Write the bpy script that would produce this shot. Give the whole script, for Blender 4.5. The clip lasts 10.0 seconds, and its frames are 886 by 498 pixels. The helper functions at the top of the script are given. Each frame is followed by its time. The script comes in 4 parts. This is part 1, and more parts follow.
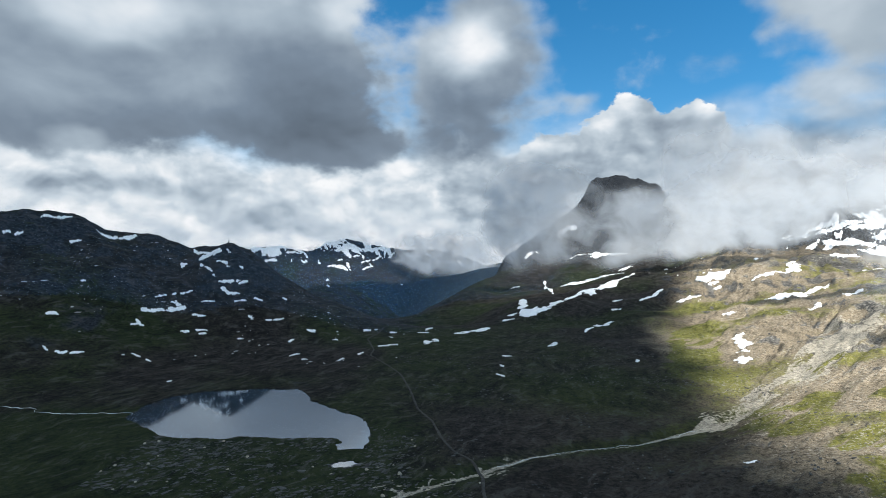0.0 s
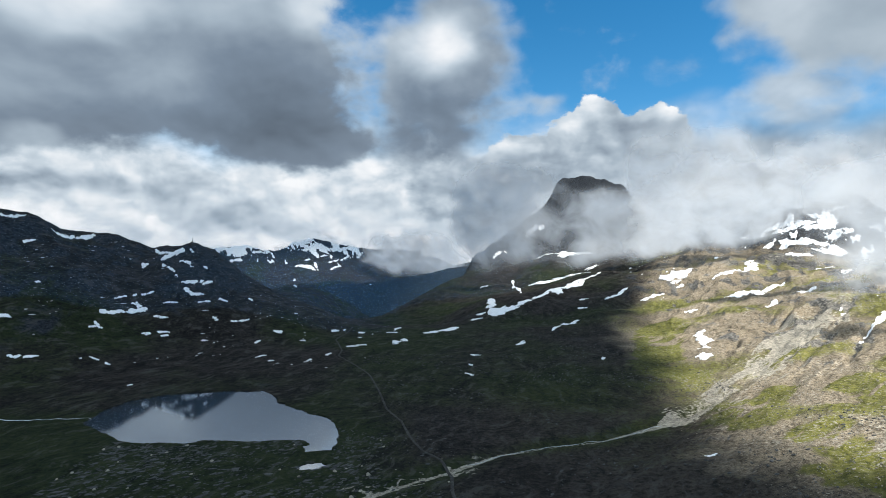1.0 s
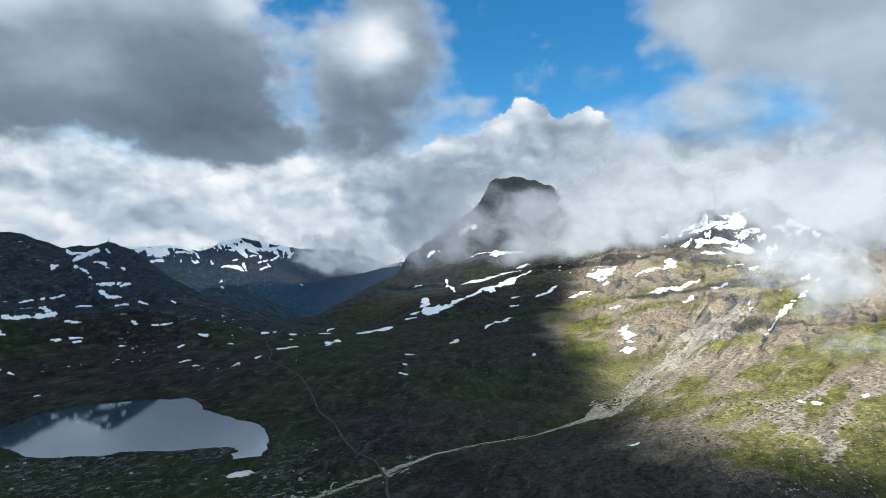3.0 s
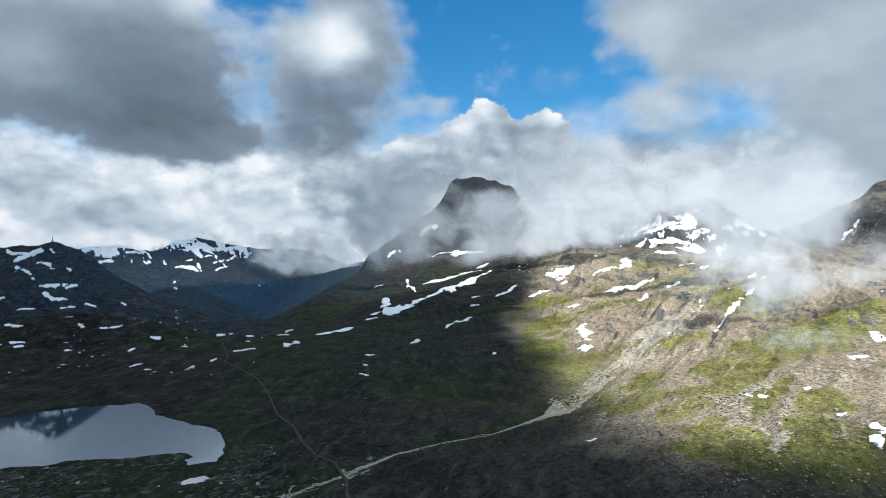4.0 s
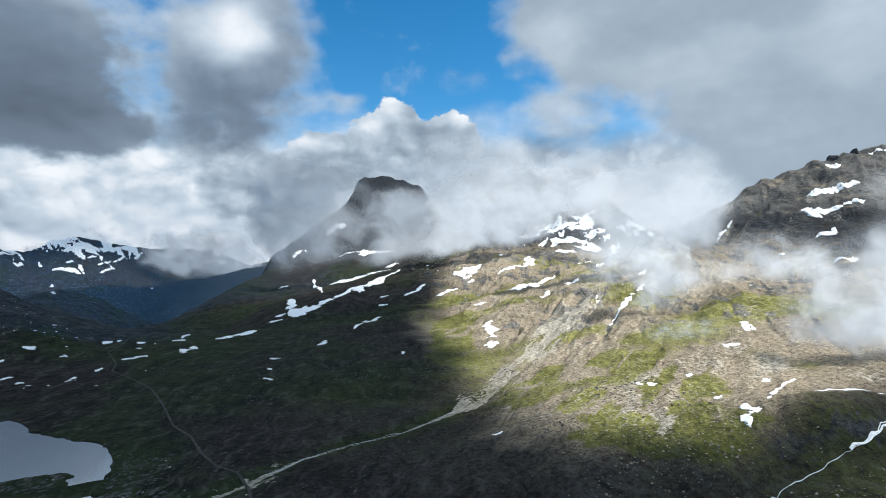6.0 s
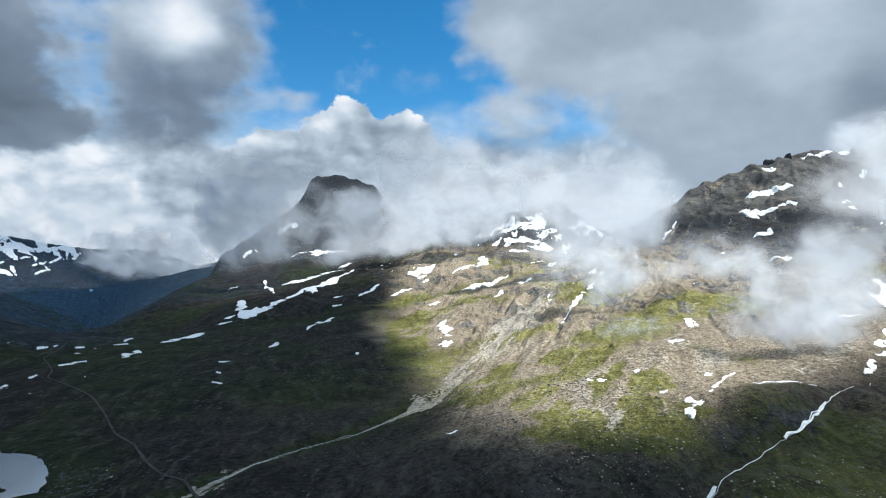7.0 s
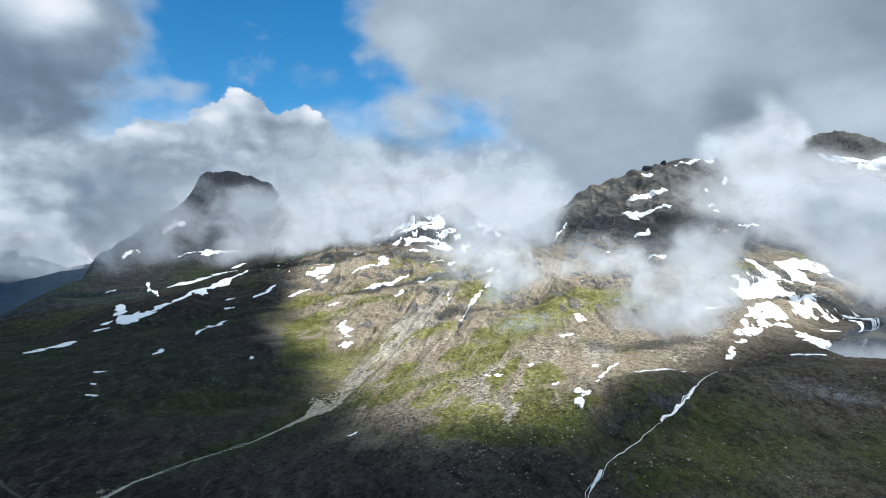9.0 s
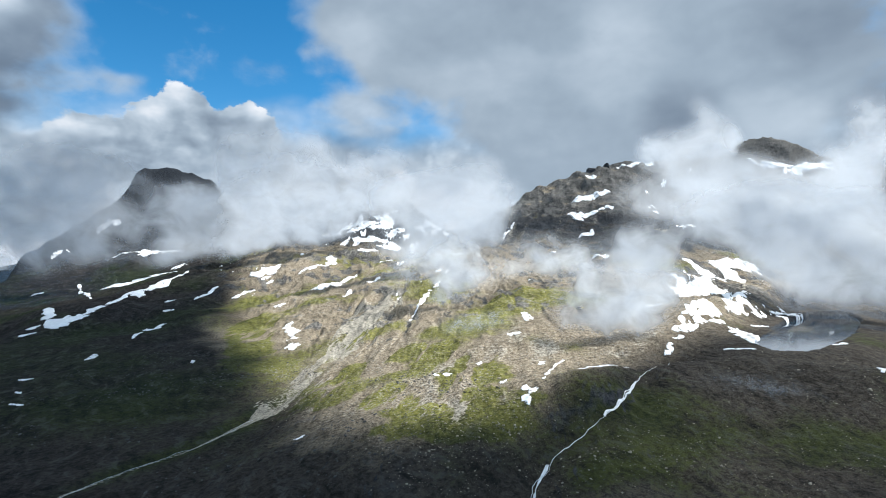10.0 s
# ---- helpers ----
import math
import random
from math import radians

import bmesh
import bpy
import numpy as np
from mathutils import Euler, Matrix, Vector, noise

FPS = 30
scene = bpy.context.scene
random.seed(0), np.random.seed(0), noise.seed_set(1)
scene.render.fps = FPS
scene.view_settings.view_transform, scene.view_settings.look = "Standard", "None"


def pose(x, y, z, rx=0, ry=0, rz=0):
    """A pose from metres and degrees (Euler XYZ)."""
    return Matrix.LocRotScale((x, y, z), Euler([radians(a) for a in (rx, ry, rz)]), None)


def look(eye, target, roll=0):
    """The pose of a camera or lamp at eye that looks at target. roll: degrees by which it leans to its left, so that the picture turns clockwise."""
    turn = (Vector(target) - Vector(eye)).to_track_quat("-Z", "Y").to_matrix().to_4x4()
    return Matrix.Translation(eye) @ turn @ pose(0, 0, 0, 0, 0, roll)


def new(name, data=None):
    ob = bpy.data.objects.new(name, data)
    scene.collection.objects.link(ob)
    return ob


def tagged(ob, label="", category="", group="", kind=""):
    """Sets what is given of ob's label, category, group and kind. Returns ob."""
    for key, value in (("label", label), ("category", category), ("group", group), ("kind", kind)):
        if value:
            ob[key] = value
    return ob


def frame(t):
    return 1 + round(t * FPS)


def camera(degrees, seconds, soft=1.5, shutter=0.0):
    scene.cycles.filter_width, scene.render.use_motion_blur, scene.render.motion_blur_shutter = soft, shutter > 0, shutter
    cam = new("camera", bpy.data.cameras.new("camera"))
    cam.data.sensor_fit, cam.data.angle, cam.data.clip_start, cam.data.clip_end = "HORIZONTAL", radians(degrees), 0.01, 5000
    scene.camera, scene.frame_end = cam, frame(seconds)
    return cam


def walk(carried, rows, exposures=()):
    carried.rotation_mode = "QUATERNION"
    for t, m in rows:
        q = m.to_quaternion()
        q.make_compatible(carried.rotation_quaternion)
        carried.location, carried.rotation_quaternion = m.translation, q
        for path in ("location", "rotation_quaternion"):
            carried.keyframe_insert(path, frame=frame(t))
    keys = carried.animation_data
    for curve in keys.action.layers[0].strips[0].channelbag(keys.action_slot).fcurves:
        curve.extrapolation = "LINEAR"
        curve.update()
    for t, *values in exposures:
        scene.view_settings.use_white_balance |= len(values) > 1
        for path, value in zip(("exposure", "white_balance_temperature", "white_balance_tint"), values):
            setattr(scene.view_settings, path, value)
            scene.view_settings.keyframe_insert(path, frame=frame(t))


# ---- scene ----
cam = camera(76.56, 10.0, soft=0.55)
walk(cam, [
    (0.0, pose(0, 0, 150, 89.700, -0.174, 0.000)),
    (0.5, pose(0, 0, 150, 89.682, -0.158, -1.442)),
    (1.0, pose(0, 0, 150, 89.667, -0.138, -3.184)),
    (1.5, pose(0, 0, 150, 89.655, -0.108, -4.723)),
    (2.0, pose(0, 0, 150, 89.648, -0.085, -6.508)),
    (2.5, pose(0, 0, 150, 89.636, -0.053, -8.130)),
    (4.0, pose(0, 0, 150, 89.600, -0.035, -13.930)),
    (4.5, pose(0, 0, 150, 89.592, -0.015, -16.009)),
    (5.0, pose(0, 0, 150, 89.565, 0.025, -18.520)),
    (5.5, pose(0, 0, 150, 89.550, 0.057, -20.904)),
    (7.0, pose(0, 0, 150, 89.515, 0.090, -27.894)),
    (7.5, pose(0, 0, 150, 89.495, 0.093, -30.297)),
    (8.0, pose(0, 0, 150, 89.472, 0.093, -33.078)),
    (8.5, pose(0, 0, 150, 89.465, 0.093, -35.356)),
    (9.0, pose(0, 0, 150, 89.445, 0.088, -38.035)),
    (9.5, pose(0, 0, 150, 89.430, 0.080, -40.430)),
    (10.0, pose(0, 0, 150, 89.423, 0.060, -43.242)),
], [(0.0, 0.87, 6500, 10), (2.5, 0.88, 6400, 10), (5.5, 0.86, 6280, 10), (7.5, 0.82, 6180, 10), (10.0, 0.80, 6150, 10)])

# ---- daylight ----
SUN_AZIMUTH, SUN_ELEVATION = radians(118), radians(50)   # clockwise from +y
SUN_WAY = Vector((math.sin(SUN_AZIMUTH) * math.cos(SUN_ELEVATION), math.cos(SUN_AZIMUTH) * math.cos(SUN_ELEVATION), math.sin(SUN_ELEVATION)))
SKY_STRENGTH = 0.09
CLOUD_STRENGTH = 0.55

sun = new("sun", bpy.data.lights.new("sun", "SUN"))
sun.data.energy, sun.data.angle, sun.data.color = 5.0, radians(0.53), (1.0, 0.945, 0.85)
sun.matrix_world = look(SUN_WAY * 3000, (0, 0, 0))


class Nodes:
    """Short calls for building a node tree."""

    def __init__(self, tree):
        self.tree = tree
        tree.nodes.clear()

    def add(self, kind):
        return self.tree.nodes.new(kind)

    def attribute(self, name):
        node = self.add("ShaderNodeAttribute")
        node.attribute_name = name
        return node

    def link(self, a, b):
        self.tree.links.new(a, b)

    def put(self, socket, value):
        if isinstance(value, bpy.types.NodeSocket):
            self.link(value, socket)
        else:
            socket.default_value = value

    def math(self, op, a, b=0.0, clamp=False):
        n = self.add("ShaderNodeMath")
        n.operation, n.use_clamp = op, clamp
        self.put(n.inputs[0], a)
        self.put(n.inputs[1], b)
        return n.outputs[0]

    def vec(self, op, a, b=(0, 0, 0)):
        n = self.add("ShaderNodeVectorMath")
        n.operation = op
        self.put(n.inputs[0], a)
        self.put(n.inputs[1], b)
        return n.outputs["Value"] if op in ("LENGTH", "DISTANCE", "DOT_PRODUCT") else n.outputs[0]

    def noise(self, at, scale, detail=5.0, rough=0.55, warp=0.0, color=False):
        n = self.add("ShaderNodeTexNoise")
        self.put(n.inputs["Vector"], at)
        n.inputs["Scale"].default_value, n.inputs["Detail"].default_value = scale, detail
        n.inputs["Roughness"].default_value, n.inputs["Distortion"].default_value = rough, warp
        return n.outputs["Color" if color else "Fac"]

    def ramp(self, value, low, high, a=0.0, b=1.0, smooth=True):
        n = self.add("ShaderNodeMapRange")
        n.interpolation_type = "SMOOTHSTEP" if smooth else "LINEAR"
        self.put(n.inputs["Value"], value)
        for name, v in (("From Min", low), ("From Max", high), ("To Min", a), ("To Max", b)):
            self.put(n.inputs[name], v)
        return n.outputs["Result"]

    def mix(self, fac, a, b):
        n = self.add("ShaderNodeMix")
        n.data_type = "RGBA"
        self.put(n.inputs["Factor"], fac)
        self.put(n.inputs[6], a if isinstance(a, bpy.types.NodeSocket) else (*a, 1.0))
        self.put(n.inputs[7], b if isinstance(b, bpy.types.NodeSocket) else (*b, 1.0))
        return n.outputs[2]


# Clouds of the sky, layer by layer: azimuth and elevation of the middle, half widths (degrees), weight
DARK_MASS = [(-27, 16.5, 20, 9.5, 1.3), (-14, 13.5, 10.5, 6.8, 1.2), (-38, 14.5, 14, 7.5, 1.1), (-13, 20.5, 8, 6, .9), (-8, 9.4, 6, 3.4, .7), (-32, 30, 30, 12, 1.2)]
DARK_MASS_TONE = [(-14, 10.4, 10, 3.8, -.17), (-27, 10.2, 14, 2.8, -.08), (-31, 20, 8, 3.2, .46), (-20, 22.5, 12, 3.6, .24), (-9, 22.5, 4, 3, .36), (-13, 14.5, 9, 5, -.15), (-36, 14, 8, 4, .07),
                  (-24, 15, 5, 3, .12), (-37, 20, 5, 4, .06), (-33, 9, 3, 1.2, .25)]
PUFF = [(2.6, 19.2, 7.6, 6.4, 1.35), (1.5, 12.0, 8.0, 7.0, 1.15), (9, 17.5, 4.4, 5.5, .62), (5, 24, 5, 3, .5), (-3.5, 19, 3, 4, .35)]
PUFF_TONE = [(2.8, 19.8, 4.6, 3.5, .50), (2, 12, 8, 5, -.20), (8, 17, 4, 5, -.06), (-3, 20, 3, 4, .14)]
TOWER = [(18.4, 12.4, 2.6, 3.2, 1.3), (16.4, 10.2, 3.4, 3.4, 1.2), (24.0, 10.8, 3.2, 2.9, 1.3), (21, 8.4, 8, 4.6, 1.4), (11.5, 8.2, 5.5, 3.6, 1.2), (5, 5.5, 8, 4, 1.0)]
TOWER_TONE = [(18.3, 14.2, 2.4, 2.0, .42), (16.0, 12.2, 2.0, 1.6, .26), (25.0, 12.6, 1.8, 1.5, .40), (22, 12.4, 1.4, 1.0, .14), (20.6, 10.4, 3.6, 2.6, -.13), (8.5, 10.0, 4, 1.6, .20),
              (9, 5, 6, 3, .20), (18, 8.4, 1.6, 1.6, .12), (13, 4.0, 4, 3, -.16), (24, 6, 5, 3, -.06)]
SHEET = [(37, 21, 9, 7.5, 1.25), (48, 19, 12, 9, 1.3), (62, 16, 16, 13, 1.4), (78, 16, 14, 14, 1.2), (31, 22, 4.5, 3.5, .5), (45, 32, 24, 10, 1.3), (54, 9, 12, 6, .9)]
SHEET_TONE = [(60, 18, 6, 6, .13), (66.5, 11, 4.5, 4.5, -.17), (74, 11, 6, 3, .16), (81, 10, 4, 4, -.12), (77, 18, 6, 4, -.12), (34, 19.5, 5, 3, .12), (47, 16.5, 9, 2.6, .08), (52, 22, 8, 4, -.05)]
WISPS = [(12.5, 13.6, 3.2, 1.4, .55), (8.2, 13.4, 2.4, 1.6, .45), (24.6, 16.2, 3.6, 1.8, .22), (30.5, 18.6, 2.6, 1.5, .55), (35, 14.2, 4.5, 2.4, .60), (-5.5, 13.4, 3.4, 5.5, .62), (-6, 19, 3, 4, .45), (36, 11.8, 7, 2.6, .75), (43.5, 13.6, 1.4, 1.8, .5), (29, 12.4, 4, 1.6, .30),
         (15, 21.5, 4, 2, .10)]
LOW_TONE = [(-34.5, 5.4, 5.5, 1.5, -.30), (-27, 4.9, 5, 1.0, -.24), (-37.5, 8, 4, 2.2, .16), (-19, 4.0, 5, 2.6, -.14), (-11, 5.6, 9, 2.0, .07), (-5, 2.8, 8, 3, .10), (-15, 2.2, 4, 2, -.10),
            (34, 9.8, 9, 2.6, -.22), (44, 8.5, 8, 2.4, -.14), (30, 4.6, 6, 3, .10), (38, 4.5, 8, 3.6, .12), (50, 5, 8, 4, .06), (-30, 2.4, 8, 1.6, .06)]


def cloudy_sky():
    world = bpy.data.worlds.new("sky")
    scene.world = world
    world.use_nodes = True
    n = Nodes(world.node_tree)
    way = n.add("ShaderNodeTexCoord").outputs["Generated"]
    sep = n.add("ShaderNodeSeparateXYZ")
    n.link(way, sep.inputs[0])
    both = n.add("ShaderNodeCombineXYZ")
    lift = n.math("MULTIPLY", n.math("ARCSINE", sep.outputs[2]), 180 / math.pi)
    n.put(both.inputs[0], n.math("MULTIPLY", n.math("ARCTAN2", sep.outputs[0], sep.outputs[1]), 180 / math.pi))
    n.put(both.inputs[1], lift)
    at = both.outputs[0]
    flat = n.vec("MULTIPLY", way, (1, 1, 1.5))

    def shaken(scale, detail, wide, tall):
        return n.vec("MULTIPLY", n.vec("SUBTRACT", n.noise(flat, scale, detail, 0.55, 0.0, True), (.5, .5, .5)), (wide, tall, 0))

    slow = n.vec("ADD", at, shaken(6, 3, 7, 4.5))
    ragged = n.vec("ADD", slow, shaken(16, 5, 5, 3.2))
    knobbly = n.vec("ADD", n.vec("ADD", at, shaken(15, 2, 3.0, 2.4)), shaken(42, 5, 2.2, 1.9))

    def total(lobes, place):
        acc = 0.0
        for u, v, ru, rv, w in lobes:
            d = n.vec("MULTIPLY", n.vec("SUBTRACT", place, (u, v, 0)), (1 / ru, 1 / rv, 0))
            acc = n.math("ADD", acc, n.ramp(n.vec("LENGTH", d), 1.25, 0.2, 0.0, w))
        return acc

    fluff = n.noise(n.vec("MULTIPLY", way, (1, 1, 1.15)), 6.0, 4, 0.45, 0.3)
    soft = n.math("SUBTRACT", fluff, 0.5)
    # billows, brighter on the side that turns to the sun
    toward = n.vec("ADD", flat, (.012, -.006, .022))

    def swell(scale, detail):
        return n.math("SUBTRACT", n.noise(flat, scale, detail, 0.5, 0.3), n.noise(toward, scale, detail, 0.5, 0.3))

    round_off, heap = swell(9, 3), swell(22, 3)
    grain = n.math("SUBTRACT", n.noise(flat, 17, 6, 0.52, 0.2), 0.5)

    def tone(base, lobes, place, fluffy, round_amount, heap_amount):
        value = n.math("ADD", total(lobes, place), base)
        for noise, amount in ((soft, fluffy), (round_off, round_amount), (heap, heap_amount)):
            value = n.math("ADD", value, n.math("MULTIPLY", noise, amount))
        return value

    # low bank of cumulus all round, then sheet, wisps, puff, dark mass and tower in front of one another
    clear = 1.0
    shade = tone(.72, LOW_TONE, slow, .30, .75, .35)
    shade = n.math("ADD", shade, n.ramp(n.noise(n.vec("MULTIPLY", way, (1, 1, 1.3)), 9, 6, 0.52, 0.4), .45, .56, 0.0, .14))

    def lay(mask, value):
        nonlocal clear, shade
        clear = n.math("MULTIPLY", clear, n.math("SUBTRACT", 1.0, mask))
        shade = n.math("ADD", n.math("MULTIPLY", shade, n.math("SUBTRACT", 1.0, mask)), n.math("MULTIPLY", value, mask))

    wavy = n.math("ADD", lift, n.math("MULTIPLY", soft, 9))
    clear = n.math("SUBTRACT", 1.0, n.math("MAXIMUM", n.ramp(wavy, 13.5, 8.0), n.ramp(wavy, 27, 36)))
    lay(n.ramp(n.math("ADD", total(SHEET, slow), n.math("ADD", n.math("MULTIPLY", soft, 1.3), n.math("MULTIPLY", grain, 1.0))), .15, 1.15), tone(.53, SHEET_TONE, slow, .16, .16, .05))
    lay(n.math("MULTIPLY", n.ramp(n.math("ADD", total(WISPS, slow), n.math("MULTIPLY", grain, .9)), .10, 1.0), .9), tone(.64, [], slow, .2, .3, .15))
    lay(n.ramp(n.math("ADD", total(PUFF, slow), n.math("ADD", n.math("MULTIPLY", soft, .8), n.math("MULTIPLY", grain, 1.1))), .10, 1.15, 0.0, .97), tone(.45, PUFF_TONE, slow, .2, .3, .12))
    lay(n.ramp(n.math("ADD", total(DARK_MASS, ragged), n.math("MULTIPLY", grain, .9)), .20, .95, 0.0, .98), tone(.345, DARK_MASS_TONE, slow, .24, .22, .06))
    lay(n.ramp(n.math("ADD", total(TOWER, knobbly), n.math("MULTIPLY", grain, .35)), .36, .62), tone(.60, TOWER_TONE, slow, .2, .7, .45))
    colours = n.add("ShaderNodeValToRGB")
    n.link(shade, colours.inputs[0])
    ramp = colours.color_ramp
    ramp.elements[0].position, ramp.elements[0].color = 0.0, (.100, .126, .160, 1)
    ramp.elements[1].position, ramp.elements[1].color = 1.0, (.93, .95, .97, 1)
    for place, c in ((.3, (.200, .256, .326, 1)), (.55, (.39, .472, .55, 1)), (.75, (.60, .682, .755, 1))):
        ramp.elements.new(place).color = c
    sky = n.add("ShaderNodeTexSky")
    sky.sky_type, sky.sun_disc, sky.sun_elevation, sky.sun_rotation = "NISHITA", False, SUN_ELEVATION, SUN_AZIMUTH
    sky.altitude, sky.dust_density, sky.ozone_density = 1500, 0.0, 4.0
    deep = n.add("ShaderNodeHueSaturation")
    deep.inputs["Hue"].default_value, deep.inputs["Saturation"].default_value, deep.inputs["Value"].default_value = 0.488, 1.30, 0.93
    blue = n.add("ShaderNodeBackground")
    n.link(sky.outputs[0], deep.inputs["Color"])
    n.link(deep.outputs[0], blue.inputs[0])
    blue.inputs[1].default_value = SKY_STRENGTH
    grey = n.add("ShaderNodeBackground")
    n.link(colours.outputs[0], grey.inputs[0])
    grey.inputs[1].default_value = CLOUD_STRENGTH
    mix = n.add("ShaderNodeMixShader")
    n.put(mix.inputs[0], clear)
    n.link(grey.outputs[0], mix.inputs[1])
    n.link(blue.outputs[0], mix.inputs[2])
    out = n.add("ShaderNodeOutputWorld")
    n.link(mix.outputs[0], out.inputs[0])


cloudy_sky()

# ---- lie of the land ----
# terrain-begin
RIDGE_LEFT = [(-771, 636, 157), (-739, 731, 183), (-709, 815, 199), (-659, 880, 206), (-623, 919, 200), (-603, 944, 189), (-589, 953, 178),
              (-531, 997, 173), (-499, 1025, 162), (-465, 1052, 146)]
RIDGE_CAIRN = [(-493, 1116, 144), (-447, 1060, 151), (-410, 1021, 153), (-385, 1009, 155), (-367, 1016, 145), (-350, 1027, 129), (-328, 1039, 108),
               (-305, 1067, 83), (-272, 1107, 53), (-215, 1160, 22), (-152, 1221, -6)]
RIDGE_FAR = [(-1632, 3652, 110), (-1407, 4063, 124), (-1220, 4123, 149), (-1029, 4278, 107), (-895, 4359, 168), (-746, 4387, 199), (-595, 4410, 160),
             (-289, 4491, 125), (73, 4549, 108), (352, 4587, -7), (977, 4495, 135)]
RIDGE_PEAK = [(-78, 1998, -104), (34, 2050, -55), (140, 2095, 32), (207, 2140, 81), (264, 2164, 120), (346, 2203, 151), (462, 2284, 197), (543, 2338, 260),
              (610, 2373, 357), (663, 2410, 453), (743, 2418, 466), (841, 2418, 452), (923, 2409, 422), (993, 2403, 301)]
RIDGE_KNOLL = [(570, 2537, 236), (772, 2325, 183), (899, 2063, 162), (972, 1862, 156), (1029, 1715, 180), (1082, 1622, 223), (1107, 1544, 257),
               (1156, 1508, 272), (1211, 1464, 249), (1229, 1383, 190), (1242, 1303, 146), (1233, 1170, 123)]
PEAK_CAP = [(1380, 3020, 330), (1600, 2950, 450), (1745, 2900, 540), (1799, 2885, 584), (1830, 2875, 560), (1960, 2800, 470), (2200, 2640, 420)]
RIDGE_RIGHT = [(1047, 1046, 92), (1120, 1043, 159), (1198, 1030, 215), (1265, 1013, 272), (1323, 986, 323), (1375, 965, 343), (1424, 929, 362),
               (1475, 884, 384), (1603, 819, 400), (1689, 754, 407), (1772, 687, 411)]
RIDGE_BEHIND = [(2453, 861, 541), (2466, 823, 572), (2501, 710, 559), (2472, 624, 492), (2460, 445, 434), (2398, 109, 375)]
RIDGE_REAR = [(-1300, 600, 180), (-1600, -900, 300), (0, -2200, 320), (1500, -1700, 400), (2450, -200, 360)]
BROW = [(330, 210, 66), (393, 175, 73), (430, 132, 72), (465, 69, 72), (480, -60, 74)]
# relief, width of the flank, roundness of the crest, lasting fall
RIDGES = [(RIDGE_LEFT, 140, 190, 25, .22), (RIDGE_CAIRN, 110, 170, 12, .25), (RIDGE_FAR, 300, 380, 25, .14), (RIDGE_PEAK, 290, 170, 15, .2),
          (RIDGE_KNOLL, 150, 300, 30, .13), (PEAK_CAP, 330, 330, 12, .25), (RIDGE_RIGHT, 300, 420, 20, .08), (RIDGE_BEHIND, 400, 500, 20, .1),
          (RIDGE_REAR, 320, 700, 60, .1), (BROW, 60, 90, 25, .1)]
MAIN_STREAM = [(-28, 332), (-1, 351), (22, 364), (38, 376), (63, 395), (99, 408), (137, 416), (173, 435), (208, 456), (236, 477), (263, 487), (307, 516),
               (351, 553), (427, 631), (474, 674), (541, 733)]
TARN_STREAM = [(211, 164), (218, 168), (232, 174), (246, 179), (266, 181), (286, 181), (302, 179), (319, 177), (341, 183), (356, 186), (383, 191), (440, 204)]
LEFT_STREAM = [(-445, 523), (-410, 519), (-384, 517), (-361, 499), (-329, 492), (-300, 494), (-271, 499)]
ROAD = [(27, 310), (24, 324), (26, 360), (20, 385), (7, 406), (-1, 433), (-9, 479), (-23, 516), (-32, 568), (-47, 639), (-64, 683), (-84, 726),
        (-97, 751), (-97, 792), (-110, 851), (-118, 878), (-107, 934), (-102, 982)]
LAKE_LEVEL, TARN_LEVEL = 0.0, 66.0
LAKE_SHORE = [(-274, 486), (-276, 517), (-268, 548), (-250, 567), (-223, 578), (-184, 584), (-152, 584), (-134, 557), (-120, 532), (-94, 508), (-70, 485), (-56, 447),
              (-57, 419), (-60, 388), (-82, 394), (-76, 430), (-84, 439), (-125, 437), (-157, 442), (-176, 433), (-213, 438), (-245, 461)]
POOL_SHORE = [(-76, 381), (-72, 388), (-62, 390), (-59, 384), (-66, 379)]
TARN_SHORE = [(514, 164), (571, 171), (667, 182), (750, 180), (790, 153), (743, 131), (633, 119), (551, 116), (502, 122), (486, 142)]
LAWNS = [([(370, 437), (361, 391), (311, 305), (246, 249)], 33), ([(282, 295), (236, 268)], 26), ([(252, 420), (313, 472), (335, 458)], 19),
         ([(409, 894), (322, 723), (296, 622)], 30), ([(262, 345), (244, 298)], 20), ([(600, 500), (529, 452)], 30)]
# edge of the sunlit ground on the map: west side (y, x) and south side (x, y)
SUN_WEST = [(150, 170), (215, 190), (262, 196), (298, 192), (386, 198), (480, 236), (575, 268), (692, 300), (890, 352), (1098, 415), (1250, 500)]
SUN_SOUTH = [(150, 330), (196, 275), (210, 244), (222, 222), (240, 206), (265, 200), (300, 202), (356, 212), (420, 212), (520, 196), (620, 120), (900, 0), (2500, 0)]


def lattice(i, j, seed):
    h = (i * 374761393 + j * 668265263 + seed * 974634777) & 0xFFFFFFFF
    h = ((h ^ (h >> 13)) * 1274126177) & 0xFFFFFFFF
    h = h ^ (h >> 16)
    return (h & 0xFFFF) / 65535.0 * 2 - 1


def value_noise(x, y, seed):
    i, j = np.floor(x).astype(np.int64), np.floor(y).astype(np.int64)
    u, v = x - i, y - j
    u, v = u * u * u * (u * (u * 6 - 15) + 10), v * v * v * (v * (v * 6 - 15) + 10)
    a, b = lattice(i, j, seed), lattice(i + 1, j, seed)
    c, d = lattice(i, j + 1, seed), lattice(i + 1, j + 1, seed)
    return (a * (1 - u) + b * u) * (1 - v) + (c * (1 - u) + d * u) * v


